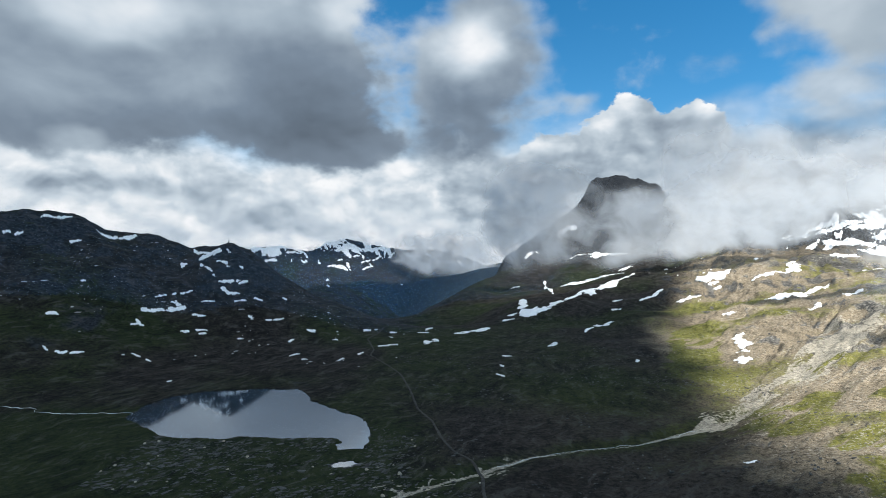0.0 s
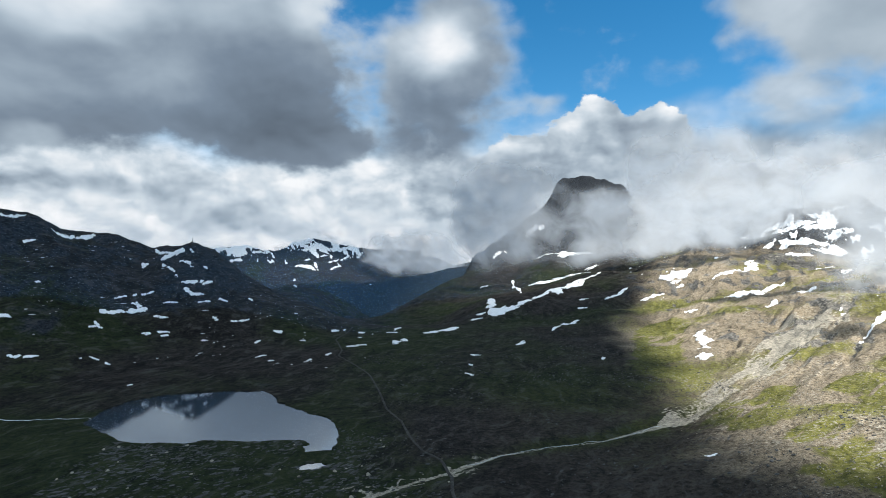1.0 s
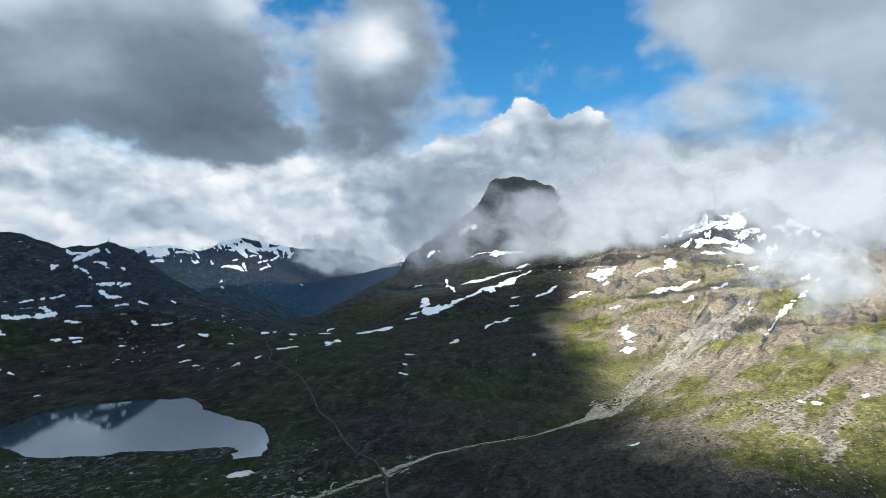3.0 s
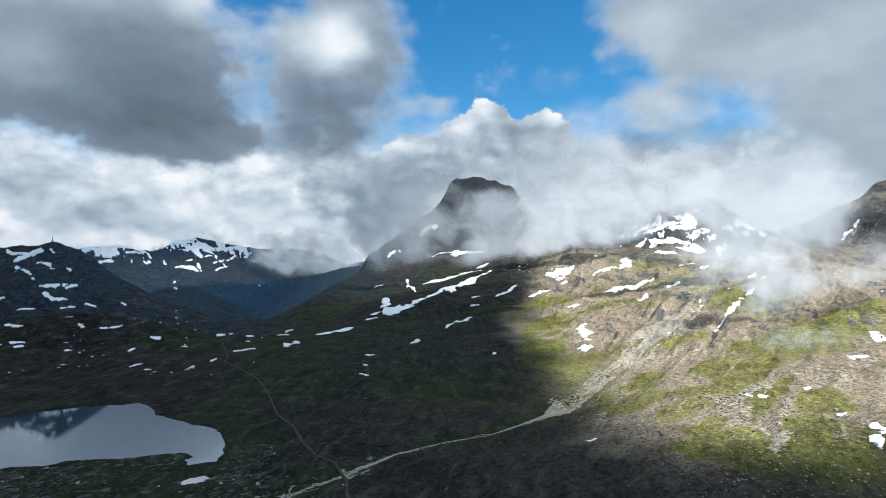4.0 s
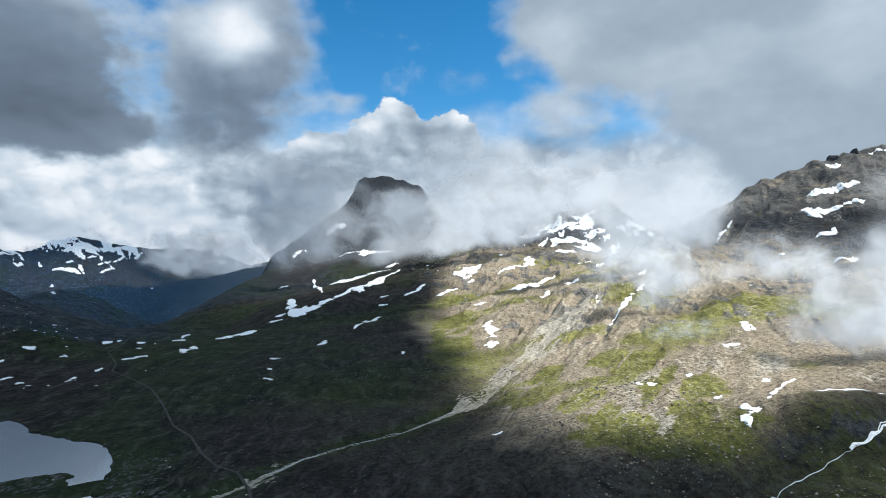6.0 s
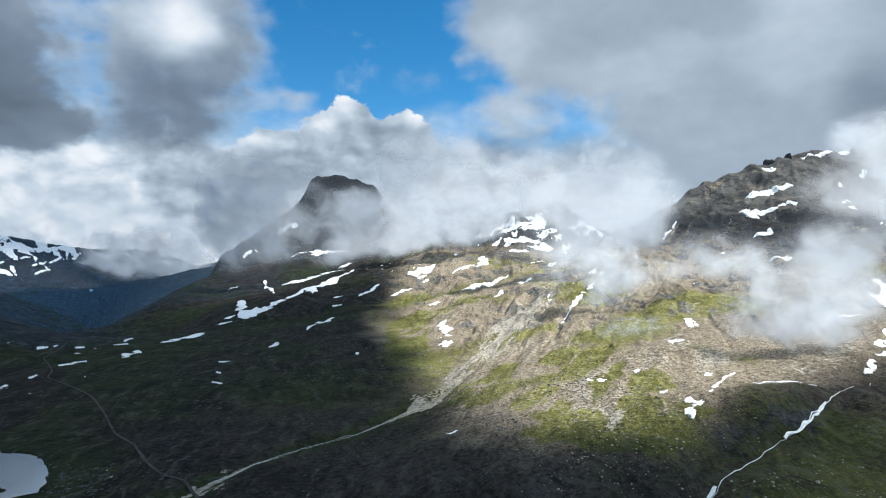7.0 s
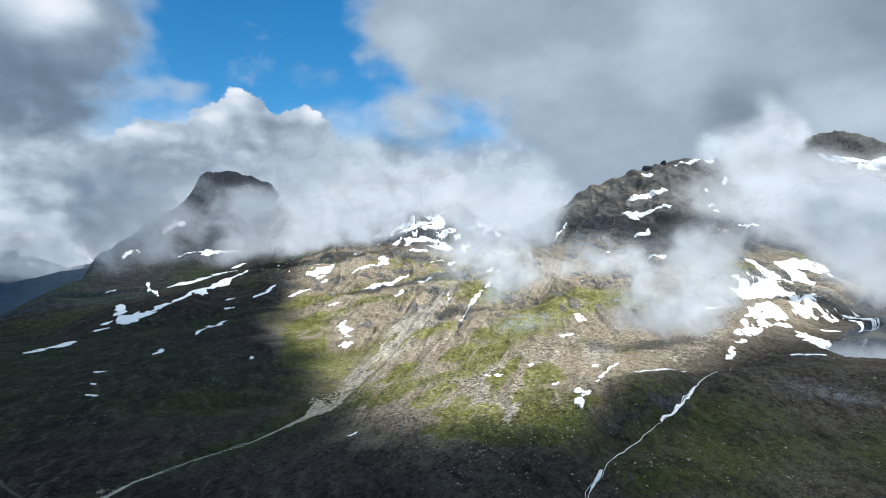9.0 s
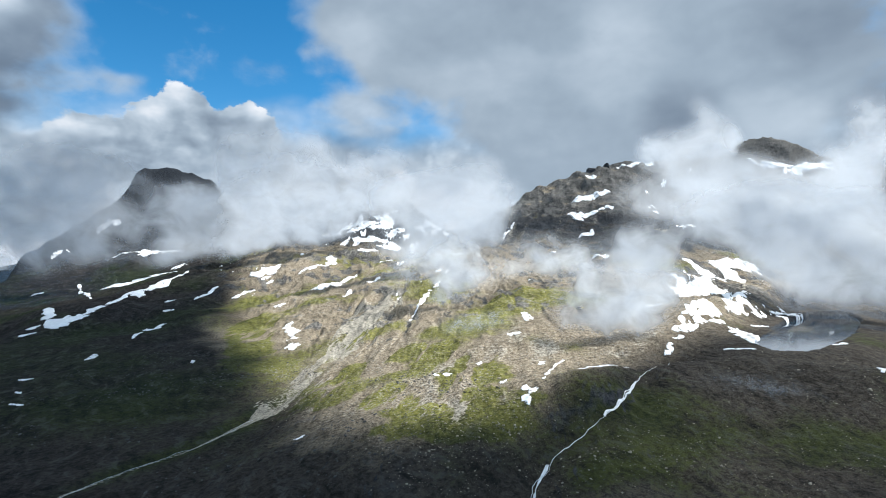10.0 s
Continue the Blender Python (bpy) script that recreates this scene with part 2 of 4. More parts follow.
def fbm(x, y, size, octaves=5, seed=1, gain=0.5):
    """Rolling noise between about -1 and 1; size: metres of its largest waves."""
    total, amp, norm = 0.0, 1.0, 0.0
    x, y = x / size, y / size
    for k in range(octaves):
        total = total + amp * value_noise(x, y, seed + k * 17)
        norm += amp
        amp *= gain
        x, y = 0.8 * x * 2.03 - 0.6 * y * 2.03 + 11.3, 0.6 * x * 2.03 + 0.8 * y * 2.03 - 7.1
    return total / norm


def ridged(x, y, size, octaves=5, seed=3):
    total, amp, norm = 0.0, 1.0, 0.0
    x, y = x / size, y / size
    for k in range(octaves):
        total = total + amp * (1 - np.abs(value_noise(x, y, seed + k * 13)) * 2)
        norm += amp
        amp *= 0.5
        x, y = 0.8 * x * 2.1 + 0.6 * y * 2.1 + 5.2, -0.6 * x * 2.1 + 0.8 * y * 2.1 + 9.9
    return total / norm


def smooth(a, b, x):
    t = np.clip((x - a) / (b - a), 0, 1)
    return t * t * (3 - 2 * t)


def flank(x, y, crest, relief, width, roundness, fall, wobble):
    best = np.full(x.shape, -1e4)
    for (ax, ay, az), (bx, by, bz) in zip(crest, crest[1:]):
        dx, dy = bx - ax, by - ay
        t = np.clip(((x - ax) * dx + (y - ay) * dy) / (dx * dx + dy * dy), 0, 1)
        d = np.hypot(x - ax - t * dx, y - ay - t * dy)
        d = (np.sqrt(d * d + roundness * roundness) - roundness) * wobble
        best = np.maximum(best, az + t * (bz - az) - relief * (1 - np.exp(-d / width)) - fall * d)
    return best


def away(x, y, line):
    """The distance from a line on the map."""
    best = np.full(x.shape, 1e5)
    for (ax, ay), (bx, by) in zip(line, line[1:]):
        dx, dy = bx - ax, by - ay
        t = np.clip(((x - ax) * dx + (y - ay) * dy) / (dx * dx + dy * dy + 1e-6), 0, 1)
        best = np.minimum(best, np.hypot(x - ax - t * dx, y - ay - t * dy))
    return best


def basin(x, y, shore, reach):
    """How far inside a shoreline, in lengths of reach; negative on land."""
    inside = np.zeros(x.shape, bool)
    for (ax, ay), (bx, by) in zip(shore, shore[1:] + shore[:1]):
        crossing = (ay > y) != (by > y)
        inside ^= crossing & (x < ax + (y - ay) * (bx - ax) / (by - ay + 1e-9))
    return np.where(inside, 1, -1) * away(x, y, shore + shore[:1]) / reach


def height(x, y):
    """The height of the ground, in metres above the lake."""
    x, y = np.asarray(x, float), np.asarray(y, float)
    r = np.hypot(x, y)
    wobble = 1 + 0.22 * fbm(x, y, 260, 4, 5)
    # valley floor, falling away past the lip of the pass
    past = y - 1050
    floor = 3.5 - 334 * (1 - np.exp(-0.21 * 60 * np.logaddexp(0, past / 60) / 334)) - 0.002 * np.maximum(0, past)
    # open slope that rises to the right of the stream
    foot = np.interp(y, [-800, 100, 300, 430, 620, 950, 1300, 1800, 2600], [30, 30, 60, 190, 320, 380, 460, 560, 700])
    rise = np.maximum(0, (x - foot) * np.interp(y, [250, 300, 620, 700], [1, .8, .8, 1]))
    steep = np.interp(y, [100, 450], [92, 200])
    slope = steep * (1 - np.exp(-rise / 600)) * smooth(0, 40, rise) * smooth(2600, 1500, y)
    z = floor + slope
    heights = [z] + [flank(x, y, c, a, b, w, f, wobble) for c, a, b, w, f in RIDGES]
    k = 9.0
    top = np.max(heights, 0)
    z = top + k * np.log(sum(np.exp(np.maximum(h - top, -200) / k) for h in heights)) - 2
    # trough of the lower valley
    lower = np.interp(y, [1250, 1800, 2600, 3800], [-35, -150, -300, -340])
    middle = np.interp(y, [1250, 2050, 2600, 3800], [-140, -235, -140, 0])
    side = np.abs(x - middle)
    cut = lower + 0.6 * side + 1.6 * np.maximum(0, side - 420) + 900 * smooth(1500, 1250, y) + 900 * smooth(3000, 3500, y)
    z = z - 12 * np.logaddexp(0, (z - cut) / 12)
    # relief: hummocks on the floor, ribs and gullies on the flanks
    high = smooth(10, 120, np.abs(z))
    far = smooth(300, 2500, r)
    z = z + (1.2 + 2.2 * high) * fbm(x, y, 60, 5, 21) * (1 + far) + (5 + 9 * high) * (fbm(x, y, 220, 3, 31)) * smooth(200, 500, r)
    z = z + high * (4 + 14 * far) * (ridged(x, y, 140, 5, 41) - 0.2) + smooth(90, 200, z) * 7 * (ridged(x, y, 48, 4, 43) - 0.2)
    z = z + smooth(-50, 60, x - foot) * smooth(1400, 900, r) * 2.2 * (ridged(0.8 * x + 0.6 * y, 2 * (0.8 * y - 0.6 * x), 46, 4, 47) - 0.3)
    z = z + smooth(0, 90, x - foot) * smooth(600, 800, r) * smooth(2300, 1700, r) * 8 * (ridged(0.45 * (0.55 * x + 0.83 * y), 0.83 * x - 0.55 * y, 58, 4, 48) - 0.3)
    down, across = 0.72 * x + 0.69 * y, -0.69 * x + 0.72 * y
    gully = ridged(0.22 * down + 14 * fbm(x, y, 70, 3, 57), across, 34, 4, 58)
    z = z - smooth(0, 80, x - foot) * smooth(230, 330, r) * smooth(1500, 900, r) * (1.2 + 2.2 * smooth(500, 800, r)) * smooth(.2, .75, gully)
    z = z + 0.5 * fbm(x, y, 9, 3, 55) * smooth(1500, 300, r)
    # stream beds
    for line, deep, wide in ((MAIN_STREAM, 2.5, 9), (TARN_STREAM, 6, 16)):
        z = z - deep * np.exp(-(away(x, y, line) / wide) ** 2) * smooth(150, 260, r)
    # hollows that hold water
    edge = fbm(x * 0.7, y, 14, 5, 71, 0.72)
    for shore, level, sink in ((LAKE_SHORE, LAKE_LEVEL, 4), (POOL_SHORE, LAKE_LEVEL, 2), (TARN_SHORE, TARN_LEVEL, 4)):
        m = basin(x, y, shore, 16)
        near = smooth(-3.6, -0.8, m)
        z = z * (1 - near) + np.maximum(z * 0.25 + level * 0.75, level + 0.8) * near
        inside = smooth(-0.12, 0.12, m + 0.32 * edge)
        z = z * (1 - inside) + (level - sink) * inside
    return z
# terrain-end


# ---- materials ----
def material(name):
    m = bpy.data.materials.new(name)
    m.use_nodes = True
    n = Nodes(m.node_tree)
    bsdf = n.add("ShaderNodeBsdfPrincipled")
    out = n.add("ShaderNodeOutputMaterial")
    n.link(bsdf.outputs[0], out.inputs[0])
    return m, n, bsdf, out


def ground_material():
    m, n, bsdf, _ = material("heath_and_rock")
    at = n.add("ShaderNodeNewGeometry").outputs["Position"]
    stony = n.attribute("stony").outputs["Fac"]
    pale = n.attribute("pale").outputs["Fac"]
    green = n.attribute("green").outputs["Fac"]
    mid = n.noise(at, 0.022, 8, 0.66, 0.5)
    fine = n.noise(at, 0.28, 6, 0.68)
    grit = n.noise(at, 1.1, 3, 0.6)
    # strata run down the valley side
    lines = n.add("ShaderNodeCombineXYZ")
    bent = n.vec("ADD", at, n.vec("MULTIPLY", n.noise(at, .02, 3, .5, 0, True), (40, 40, 0)))
    for axis, run in enumerate(((.052, -.022, .04), (.007, .017, .02), (0, 0, .05))):
        n.put(lines.inputs[axis], n.vec("DOT_PRODUCT", bent, run))
    strata = n.noise(lines.outputs[0], 2.2, 7, 0.68)
    both = n.math("ADD", n.math("MULTIPLY", fine, .42), n.math("ADD", n.math("MULTIPLY", mid, .30), n.math("MULTIPLY", strata, .28)))
    # sunny slope mask: grass, rubble and rock whose tones have sunlight painted in
    sunlit_ground = n.attribute("sunlit_ground").outputs["Fac"]
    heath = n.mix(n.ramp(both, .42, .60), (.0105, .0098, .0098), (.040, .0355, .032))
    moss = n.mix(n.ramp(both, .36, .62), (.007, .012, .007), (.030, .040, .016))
    sunlit_grass = n.mix(n.ramp(both, .36, .62), (.040, .046, .013), (.225, .215, .055))
    sunlit_rubble = n.mix(n.ramp(n.math("ADD", n.math("MULTIPLY", fine, .5), n.math("MULTIPLY", grit, .5)), .38, .62), (.082, .067, .047), (.39, .325, .235))
    moss, heath = n.mix(sunlit_ground, moss, sunlit_grass), n.mix(sunlit_ground, heath, sunlit_rubble)
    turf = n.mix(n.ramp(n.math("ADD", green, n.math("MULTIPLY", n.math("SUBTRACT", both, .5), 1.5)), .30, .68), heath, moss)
    # crag in a dark shaded tone and a lighter sunlit one
    crag = n.mix(sunlit_ground, n.mix(n.ramp(fine, .35, .7), (.0095, .0128, .018), (.046, .052, .061)), n.mix(n.ramp(both, .38, .62), (.026, .026, .025), (.20, .19, .173)))
    scree = n.mix(n.ramp(n.math("ADD", n.math("MULTIPLY", fine, .5), n.math("MULTIPLY", grit, .5)), .36, .62), (.115, .104, .085), (.46, .425, .35))
    base = n.mix(n.ramp(n.math("ADD", stony, n.math("MULTIPLY", n.math("SUBTRACT", mid, .5), 1.6)), .30, .65), turf, crag)
    base = n.mix(n.ramp(n.math("ADD", pale, n.math("MULTIPLY", n.math("SUBTRACT", fine, .5), 1.5)), .38, .66), base, scree)
    # stone specks, painted brighter and denser where the sun falls
    speck = n.ramp(n.math("ADD", n.noise(at, 0.42, 9, 0.74), n.math("MULTIPLY", sunlit_ground, .075)), .605, .67)
    thinned = n.math("MULTIPLY", speck, n.math("MULTIPLY", n.ramp(mid, .40, .62, .15, .9), n.ramp(sunlit_ground, 0.0, .4, .35, 1.0)))
    base = n.mix(thinned, base, n.mix(sunlit_ground, (.085, .10, .11), (.40, .38, .34)))
    # bare ledges, and hollows with shade painted in, along the strata of the shaded heath
    shaded_heath = n.math("SUBTRACT", 1.0, sunlit_ground)
    base = n.mix(n.math("MULTIPLY", n.ramp(strata, .54, .64, 0.0, .45), shaded_heath), base, (.078, .078, .074))
    base = n.mix(n.math("MULTIPLY", n.ramp(strata, .45, .35, 0.0, .6), shaded_heath), base, (.005, .006, .006))
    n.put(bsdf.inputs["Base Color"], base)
    bsdf.inputs["Roughness"].default_value = 0.95
    bsdf.inputs["Specular IOR Level"].default_value = 0.1
    bump = n.add("ShaderNodeBump")
    bump.inputs["Strength"].default_value, bump.inputs["Distance"].default_value = 0.9, 2.2
    n.put(bump.inputs["Height"], n.math("ADD", n.math("MULTIPLY", grit, .45), n.math("ADD", n.math("MULTIPLY", fine, 1.4), n.math("MULTIPLY", mid, 3.0))))
    n.link(bump.outputs[0], bsdf.inputs["Normal"])
    return m


def plain_material(name, dark, light, scale, rough=0.9, bump_depth=0.3, islands=False):
    """A dull surface whose colour wanders between two tones."""
    m, n, bsdf, _ = material(name)
    geo = n.add("ShaderNodeNewGeometry")
    f = n.noise(geo.outputs["Position"], scale, 6, 0.65)
    tone = n.ramp(f, .3, .7)
    if islands:
        tone = n.math("ADD", n.math("MULTIPLY", tone, .5), n.math("MULTIPLY", geo.outputs["Random Per Island"], .5))
    n.put(bsdf.inputs["Base Color"], n.mix(tone, dark, light))
    bsdf.inputs["Roughness"].default_value = rough
    bsdf.inputs["Specular IOR Level"].default_value = 0.2
    b = n.add("ShaderNodeBump")
    b.inputs["Strength"].default_value, b.inputs["Distance"].default_value = 0.5, bump_depth
    n.put(b.inputs["Height"], f)
    n.link(b.outputs[0], bsdf.inputs["Normal"])
    return m


def water_material():
    m, n, bsdf, _ = material("lake_water")
    bsdf.inputs["Base Color"].default_value = (.016, .034, .058, 1)
    bsdf.inputs["Roughness"].default_value = 0.05
    bsdf.inputs["IOR"].default_value = 3.6
    bsdf.inputs["Specular IOR Level"].default_value = 0.9
    at = n.add("ShaderNodeNewGeometry").outputs["Position"]
    bump = n.add("ShaderNodeBump")
    bump.inputs["Strength"].default_value, bump.inputs["Distance"].default_value = 0.03, 0.3
    n.put(bump.inputs["Height"], n.noise(at, 0.5, 4, 0.5))
    n.link(bump.outputs[0], bsdf.inputs["Normal"])
    return m


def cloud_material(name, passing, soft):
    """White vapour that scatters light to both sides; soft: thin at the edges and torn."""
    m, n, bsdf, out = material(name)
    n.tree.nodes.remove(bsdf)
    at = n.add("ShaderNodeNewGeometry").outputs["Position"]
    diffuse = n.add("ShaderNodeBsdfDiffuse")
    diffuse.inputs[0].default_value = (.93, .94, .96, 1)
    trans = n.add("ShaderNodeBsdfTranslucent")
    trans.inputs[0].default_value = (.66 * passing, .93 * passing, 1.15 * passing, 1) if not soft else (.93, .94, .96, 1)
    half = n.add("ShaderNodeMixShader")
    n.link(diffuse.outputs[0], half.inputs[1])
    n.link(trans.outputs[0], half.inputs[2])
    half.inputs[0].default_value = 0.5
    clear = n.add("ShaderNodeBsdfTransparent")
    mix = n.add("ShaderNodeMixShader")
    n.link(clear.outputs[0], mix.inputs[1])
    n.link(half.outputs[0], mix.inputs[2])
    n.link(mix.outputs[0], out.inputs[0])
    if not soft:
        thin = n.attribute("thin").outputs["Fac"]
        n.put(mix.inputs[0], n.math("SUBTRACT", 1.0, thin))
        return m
    core = n.attribute("core").outputs["Fac"]
    grain = n.attribute("grain").outputs["Vector"]
    puff = n.noise(grain, 0.8, 5, 0.5, 0.4)
    wisp = n.math("ADD", core, n.math("MULTIPLY", n.math("MULTIPLY", n.math("SUBTRACT", puff, .5), 1.25), n.ramp(core, 0.0, 0.45)))
    alpha = n.ramp(wisp, 0.0, 1.25, 0.0, 0.95)
    # droplets scatter light from above whichever way the veil hangs
    front = n.add("ShaderNodeNewGeometry").outputs["Normal"]
    folds = n.vec("SUBTRACT", n.noise(n.vec("MULTIPLY", grain, (.45, .45, .45)), 1.0, 3, 0.45, 0.3, True), (.5, .5, .5))
    front = n.vec("ADD", front, n.vec("MULTIPLY", folds, (2.4, 2.4, 2.4)))
    n.put(diffuse.inputs["Normal"], n.vec("NORMALIZE", n.vec("ADD", front, (0, 0, 1.1))))
    n.put(trans.inputs["Normal"], n.vec("NORMALIZE", n.vec("ADD", front, (0, 0, -1.1))))
    n.put(mix.inputs[0], alpha)
    both = n.add("ShaderNodeAddShader")
    n.link(diffuse.outputs[0], both.inputs[0])
    n.link(trans.outputs[0], both.inputs[1])
    n.link(both.outputs[0], mix.inputs[2])
    diffuse.inputs[0].default_value = trans.inputs[0].default_value = (.335, .358, .384, 1)
    return m


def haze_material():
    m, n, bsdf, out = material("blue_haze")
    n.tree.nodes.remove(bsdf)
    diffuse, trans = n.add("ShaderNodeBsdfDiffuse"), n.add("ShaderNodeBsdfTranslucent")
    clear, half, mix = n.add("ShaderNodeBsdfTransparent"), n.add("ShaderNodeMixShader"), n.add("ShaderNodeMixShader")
    # blue of distance haze, put into the colour of a see-through sheet
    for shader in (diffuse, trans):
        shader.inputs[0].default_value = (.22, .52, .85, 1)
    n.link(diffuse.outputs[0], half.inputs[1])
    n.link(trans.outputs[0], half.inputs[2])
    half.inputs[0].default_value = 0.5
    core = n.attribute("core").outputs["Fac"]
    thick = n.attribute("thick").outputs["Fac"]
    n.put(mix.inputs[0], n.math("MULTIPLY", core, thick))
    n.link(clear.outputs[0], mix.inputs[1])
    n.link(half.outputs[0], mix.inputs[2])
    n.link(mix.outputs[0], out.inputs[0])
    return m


GROUND = ground_material()
WATER = water_material()
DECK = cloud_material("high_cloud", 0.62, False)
MIST = cloud_material("mist", 1.0, True)
HAZE = haze_material()
SNOW = plain_material("old_snow", (.76, .78, .80), (.92, .93, .94), 0.15, 0.6, 0.2)
GRAVEL = plain_material("gravel_road", (.022, .022, .021), (.065, .064, .06), 0.3, 0.95)
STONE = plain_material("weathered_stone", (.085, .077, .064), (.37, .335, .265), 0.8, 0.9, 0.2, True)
# darker grey than the slope stones
SLAB = plain_material("dark_slab", (.012, .013, .013), (.105, .108, .108), 0.8, 0.85, 0.2, True)
CRAG = plain_material("dark_crag", (.015, .018, .022), (.07, .072, .076), 0.12, 0.9, 1.0)
FOAM = plain_material("white_water", (.45, .48, .5), (.85, .87, .88), 0.9, 0.35, 0.3)
DARK_METAL = plain_material("grey_metal", (.08, .08, .085), (.12, .12, .125), 2.0, 0.6, 0.02)


# ---- land ----
def mesh_object(name, verts, faces, mat, shade=True):
    me = bpy.data.meshes.new(name)
    verts, faces = np.asarray(verts, np.float32), np.asarray(faces, np.int32)
    me.vertices.add(len(verts))
    me.vertices.foreach_set("co", verts.ravel())
    size = faces.shape[1]
    me.loops.add(faces.size)
    me.loops.foreach_set("vertex_index", faces.ravel())
    me.polygons.add(len(faces))
    me.polygons.foreach_set("loop_start", np.arange(0, faces.size, size, dtype=np.int32))
    me.polygons.foreach_set("use_smooth", np.full(len(faces), shade))
    me.update(calc_edges=True)
    me.materials.append(mat)
    return new(name, me)


def grid_faces(rows, cols, wrap=False):
    i, j = np.meshgrid(np.arange(rows - 1), np.arange(cols if wrap else cols - 1), indexing="ij")
    k = (j + 1) % cols
    return np.stack([i * cols + j, i * cols + k, (i + 1) * cols + k, (i + 1) * cols + j], -1).reshape(-1, 4)[:, ::-1]


def build_ground():
    turns = np.concatenate([np.linspace(-46, 90, 1450), np.linspace(90, 314, 121)[1:-1]])
    turns = np.radians(turns)
    reach = np.concatenate([[0.0005], np.linspace(10, 220, 30), np.geomspace(224, 4900, 640)])
    rr, tt = np.meshgrid(reach, turns, indexing="ij")
    x, y = rr * np.sin(tt) + 0.5, rr * np.cos(tt) - 0.5
    z = height(x, y)
    ob = mesh_object("ground", np.stack([x, y, z], -1).reshape(-1, 3), grid_faces(*x.shape, wrap=True)[:, ::-1], GROUND)
    gz = np.hypot(np.gradient(z, axis=0) / np.gradient(rr, axis=0), np.gradient(z, axis=1) / (np.gradient(tt, axis=1) * rr))
    # sides of the valley: open slope, crags, gravel of the stream
    foot = np.interp(y, [-800, 100, 300, 430, 620, 950, 1300], [30, 30, 60, 190, 320, 380, 460])
    slope_side = smooth(-10, 110, x - foot) * smooth(1700, 1100, y)
    down, across = 0.8 * x + 0.6 * y, -0.6 * x + 0.8 * y
    streak = 0.6 * fbm(down * 0.16, across, 26, 5, 61) + 0.55 * (ridged(down * 0.4 + 12 * fbm(x, y, 50, 3, 69), across, 55, 3, 60) - 0.45)
    blotch = fbm(x, y, 110, 5, 62)
    bed = np.interp(x, [-30, 0, 30, 60, 150, 205, 235, 290, 330, 400, 500], [3, 3, 2.4, 1.2, 0.9, 3, 26, 26, 18, 30, 44])
    gravel = 1 - away(x, y, MAIN_STREAM) / bed + 1.25 * fbm(down * 0.14, across, 10, 5, 63, 0.6)
    # west side of the sunlit patch, which bounds the brightened tones
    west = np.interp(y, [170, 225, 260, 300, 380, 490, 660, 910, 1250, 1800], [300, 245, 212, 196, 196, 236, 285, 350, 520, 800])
    strand = ridged(0.16 * down + 9 * fbm(x, y, 40, 3, 66), across + 3 * fbm(x, y, 14, 3, 67), 13, 3, 68)
    strand = smooth(.1, .62, strand) * smooth(215, 245, x) + 1 - smooth(215, 245, x)
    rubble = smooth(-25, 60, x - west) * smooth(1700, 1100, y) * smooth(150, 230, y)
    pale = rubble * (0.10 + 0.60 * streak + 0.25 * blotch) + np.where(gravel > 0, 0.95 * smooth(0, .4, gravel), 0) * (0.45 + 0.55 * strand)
    braid = ridged(x * 0.8, y * 1.4, 13, 3, 73) - away(x, y, MAIN_STREAM) / 52
    pale = pale + 0.7 * smooth(.30, .5, braid) * smooth(75, 25, x)
    shore = np.exp(-((x + 150) / 85) ** 2 - ((y - 400) / 34) ** 2)
    pale = pale + 0.12 * shore + 0.1 * smooth(0, 60, np.abs(gz) * 100 - 40)
    brow_side = smooth(250, 120, y) * smooth(150, 260, x)
    pale = pale - 0.24 * brow_side
    wx, wy = x + 30 * fbm(x, y, 42, 5, 74, .6), y + 30 * fbm(x, y, 42, 5, 75, .6)
    lawn = np.maximum.reduce([smooth(-14, 12, reach_out - away(wx, wy, line)) for line, reach_out in LAWNS])
    channel = smooth(.22, .5, ridged(0.30 * down + 10 * fbm(x, y, 40, 3, 78), across, 33, 3, 76)) * smooth(-10, 30, x - west)
    lawn = lawn * (1 - 0.9 * channel)
    pale = pale + 0.34 * channel * smooth(180, 240, y) * smooth(620, 480, rr)
    stony = 0.10 + 0.45 * smooth(.35, .9, gz) + 0.28 * fbm(x, y, 120, 5, 91) + 0.3 * smooth(50, 230, z) + 0.15 * smooth(900, 2200, rr)
    green = 0.42 + 0.5 * fbm(x, y, 150, 5, 64) + slope_side * (0.6 * fbm(x, y, 75, 4, 70) + 0.02) + 0.9 * lawn - 0.12 * slope_side * smooth(520, 720, rr) * (1 - lawn) + 0.25 * smooth(25, 5, away(x, y, MAIN_STREAM)) - 0.2 * smooth(40, 200, z) + 0.42 * smooth(60, -60, x) * smooth(560, 440, y)
    # painted sunlight: brighter tones inside the sunny patch, weaker on crest and brow
    sunlit_ground = smooth(-45, 45, x - west + 60 * fbm(x, y, 60, 5, 77))
    sunlit_ground = sunlit_ground * (smooth(190, 110, z) + 0.8 * smooth(190, 260, z) * smooth(1700, 1200, y)) * smooth(185, 240, y + 22 * fbm(x, y, 60, 4, 65)) * (0.86 + 0.3 * blotch) + 0.2 * brow_side * (1 + blotch)
    sunlit_ground = np.maximum(sunlit_ground, 0.07 * (1 + blotch) * smooth(20, 130, x) * smooth(640, 460, y))
    stony = stony - 0.22 * smooth(.3, .8, sunlit_ground) * smooth(130, 60, z)
    bands = ridged(0.45 * (0.55 * x + 0.83 * y), 0.83 * x - 0.55 * y + 0.9 * z, 40, 5, 48)
    stony = stony + 0.75 * slope_side * smooth(560, 760, rr) * smooth(.25, .75, bands)
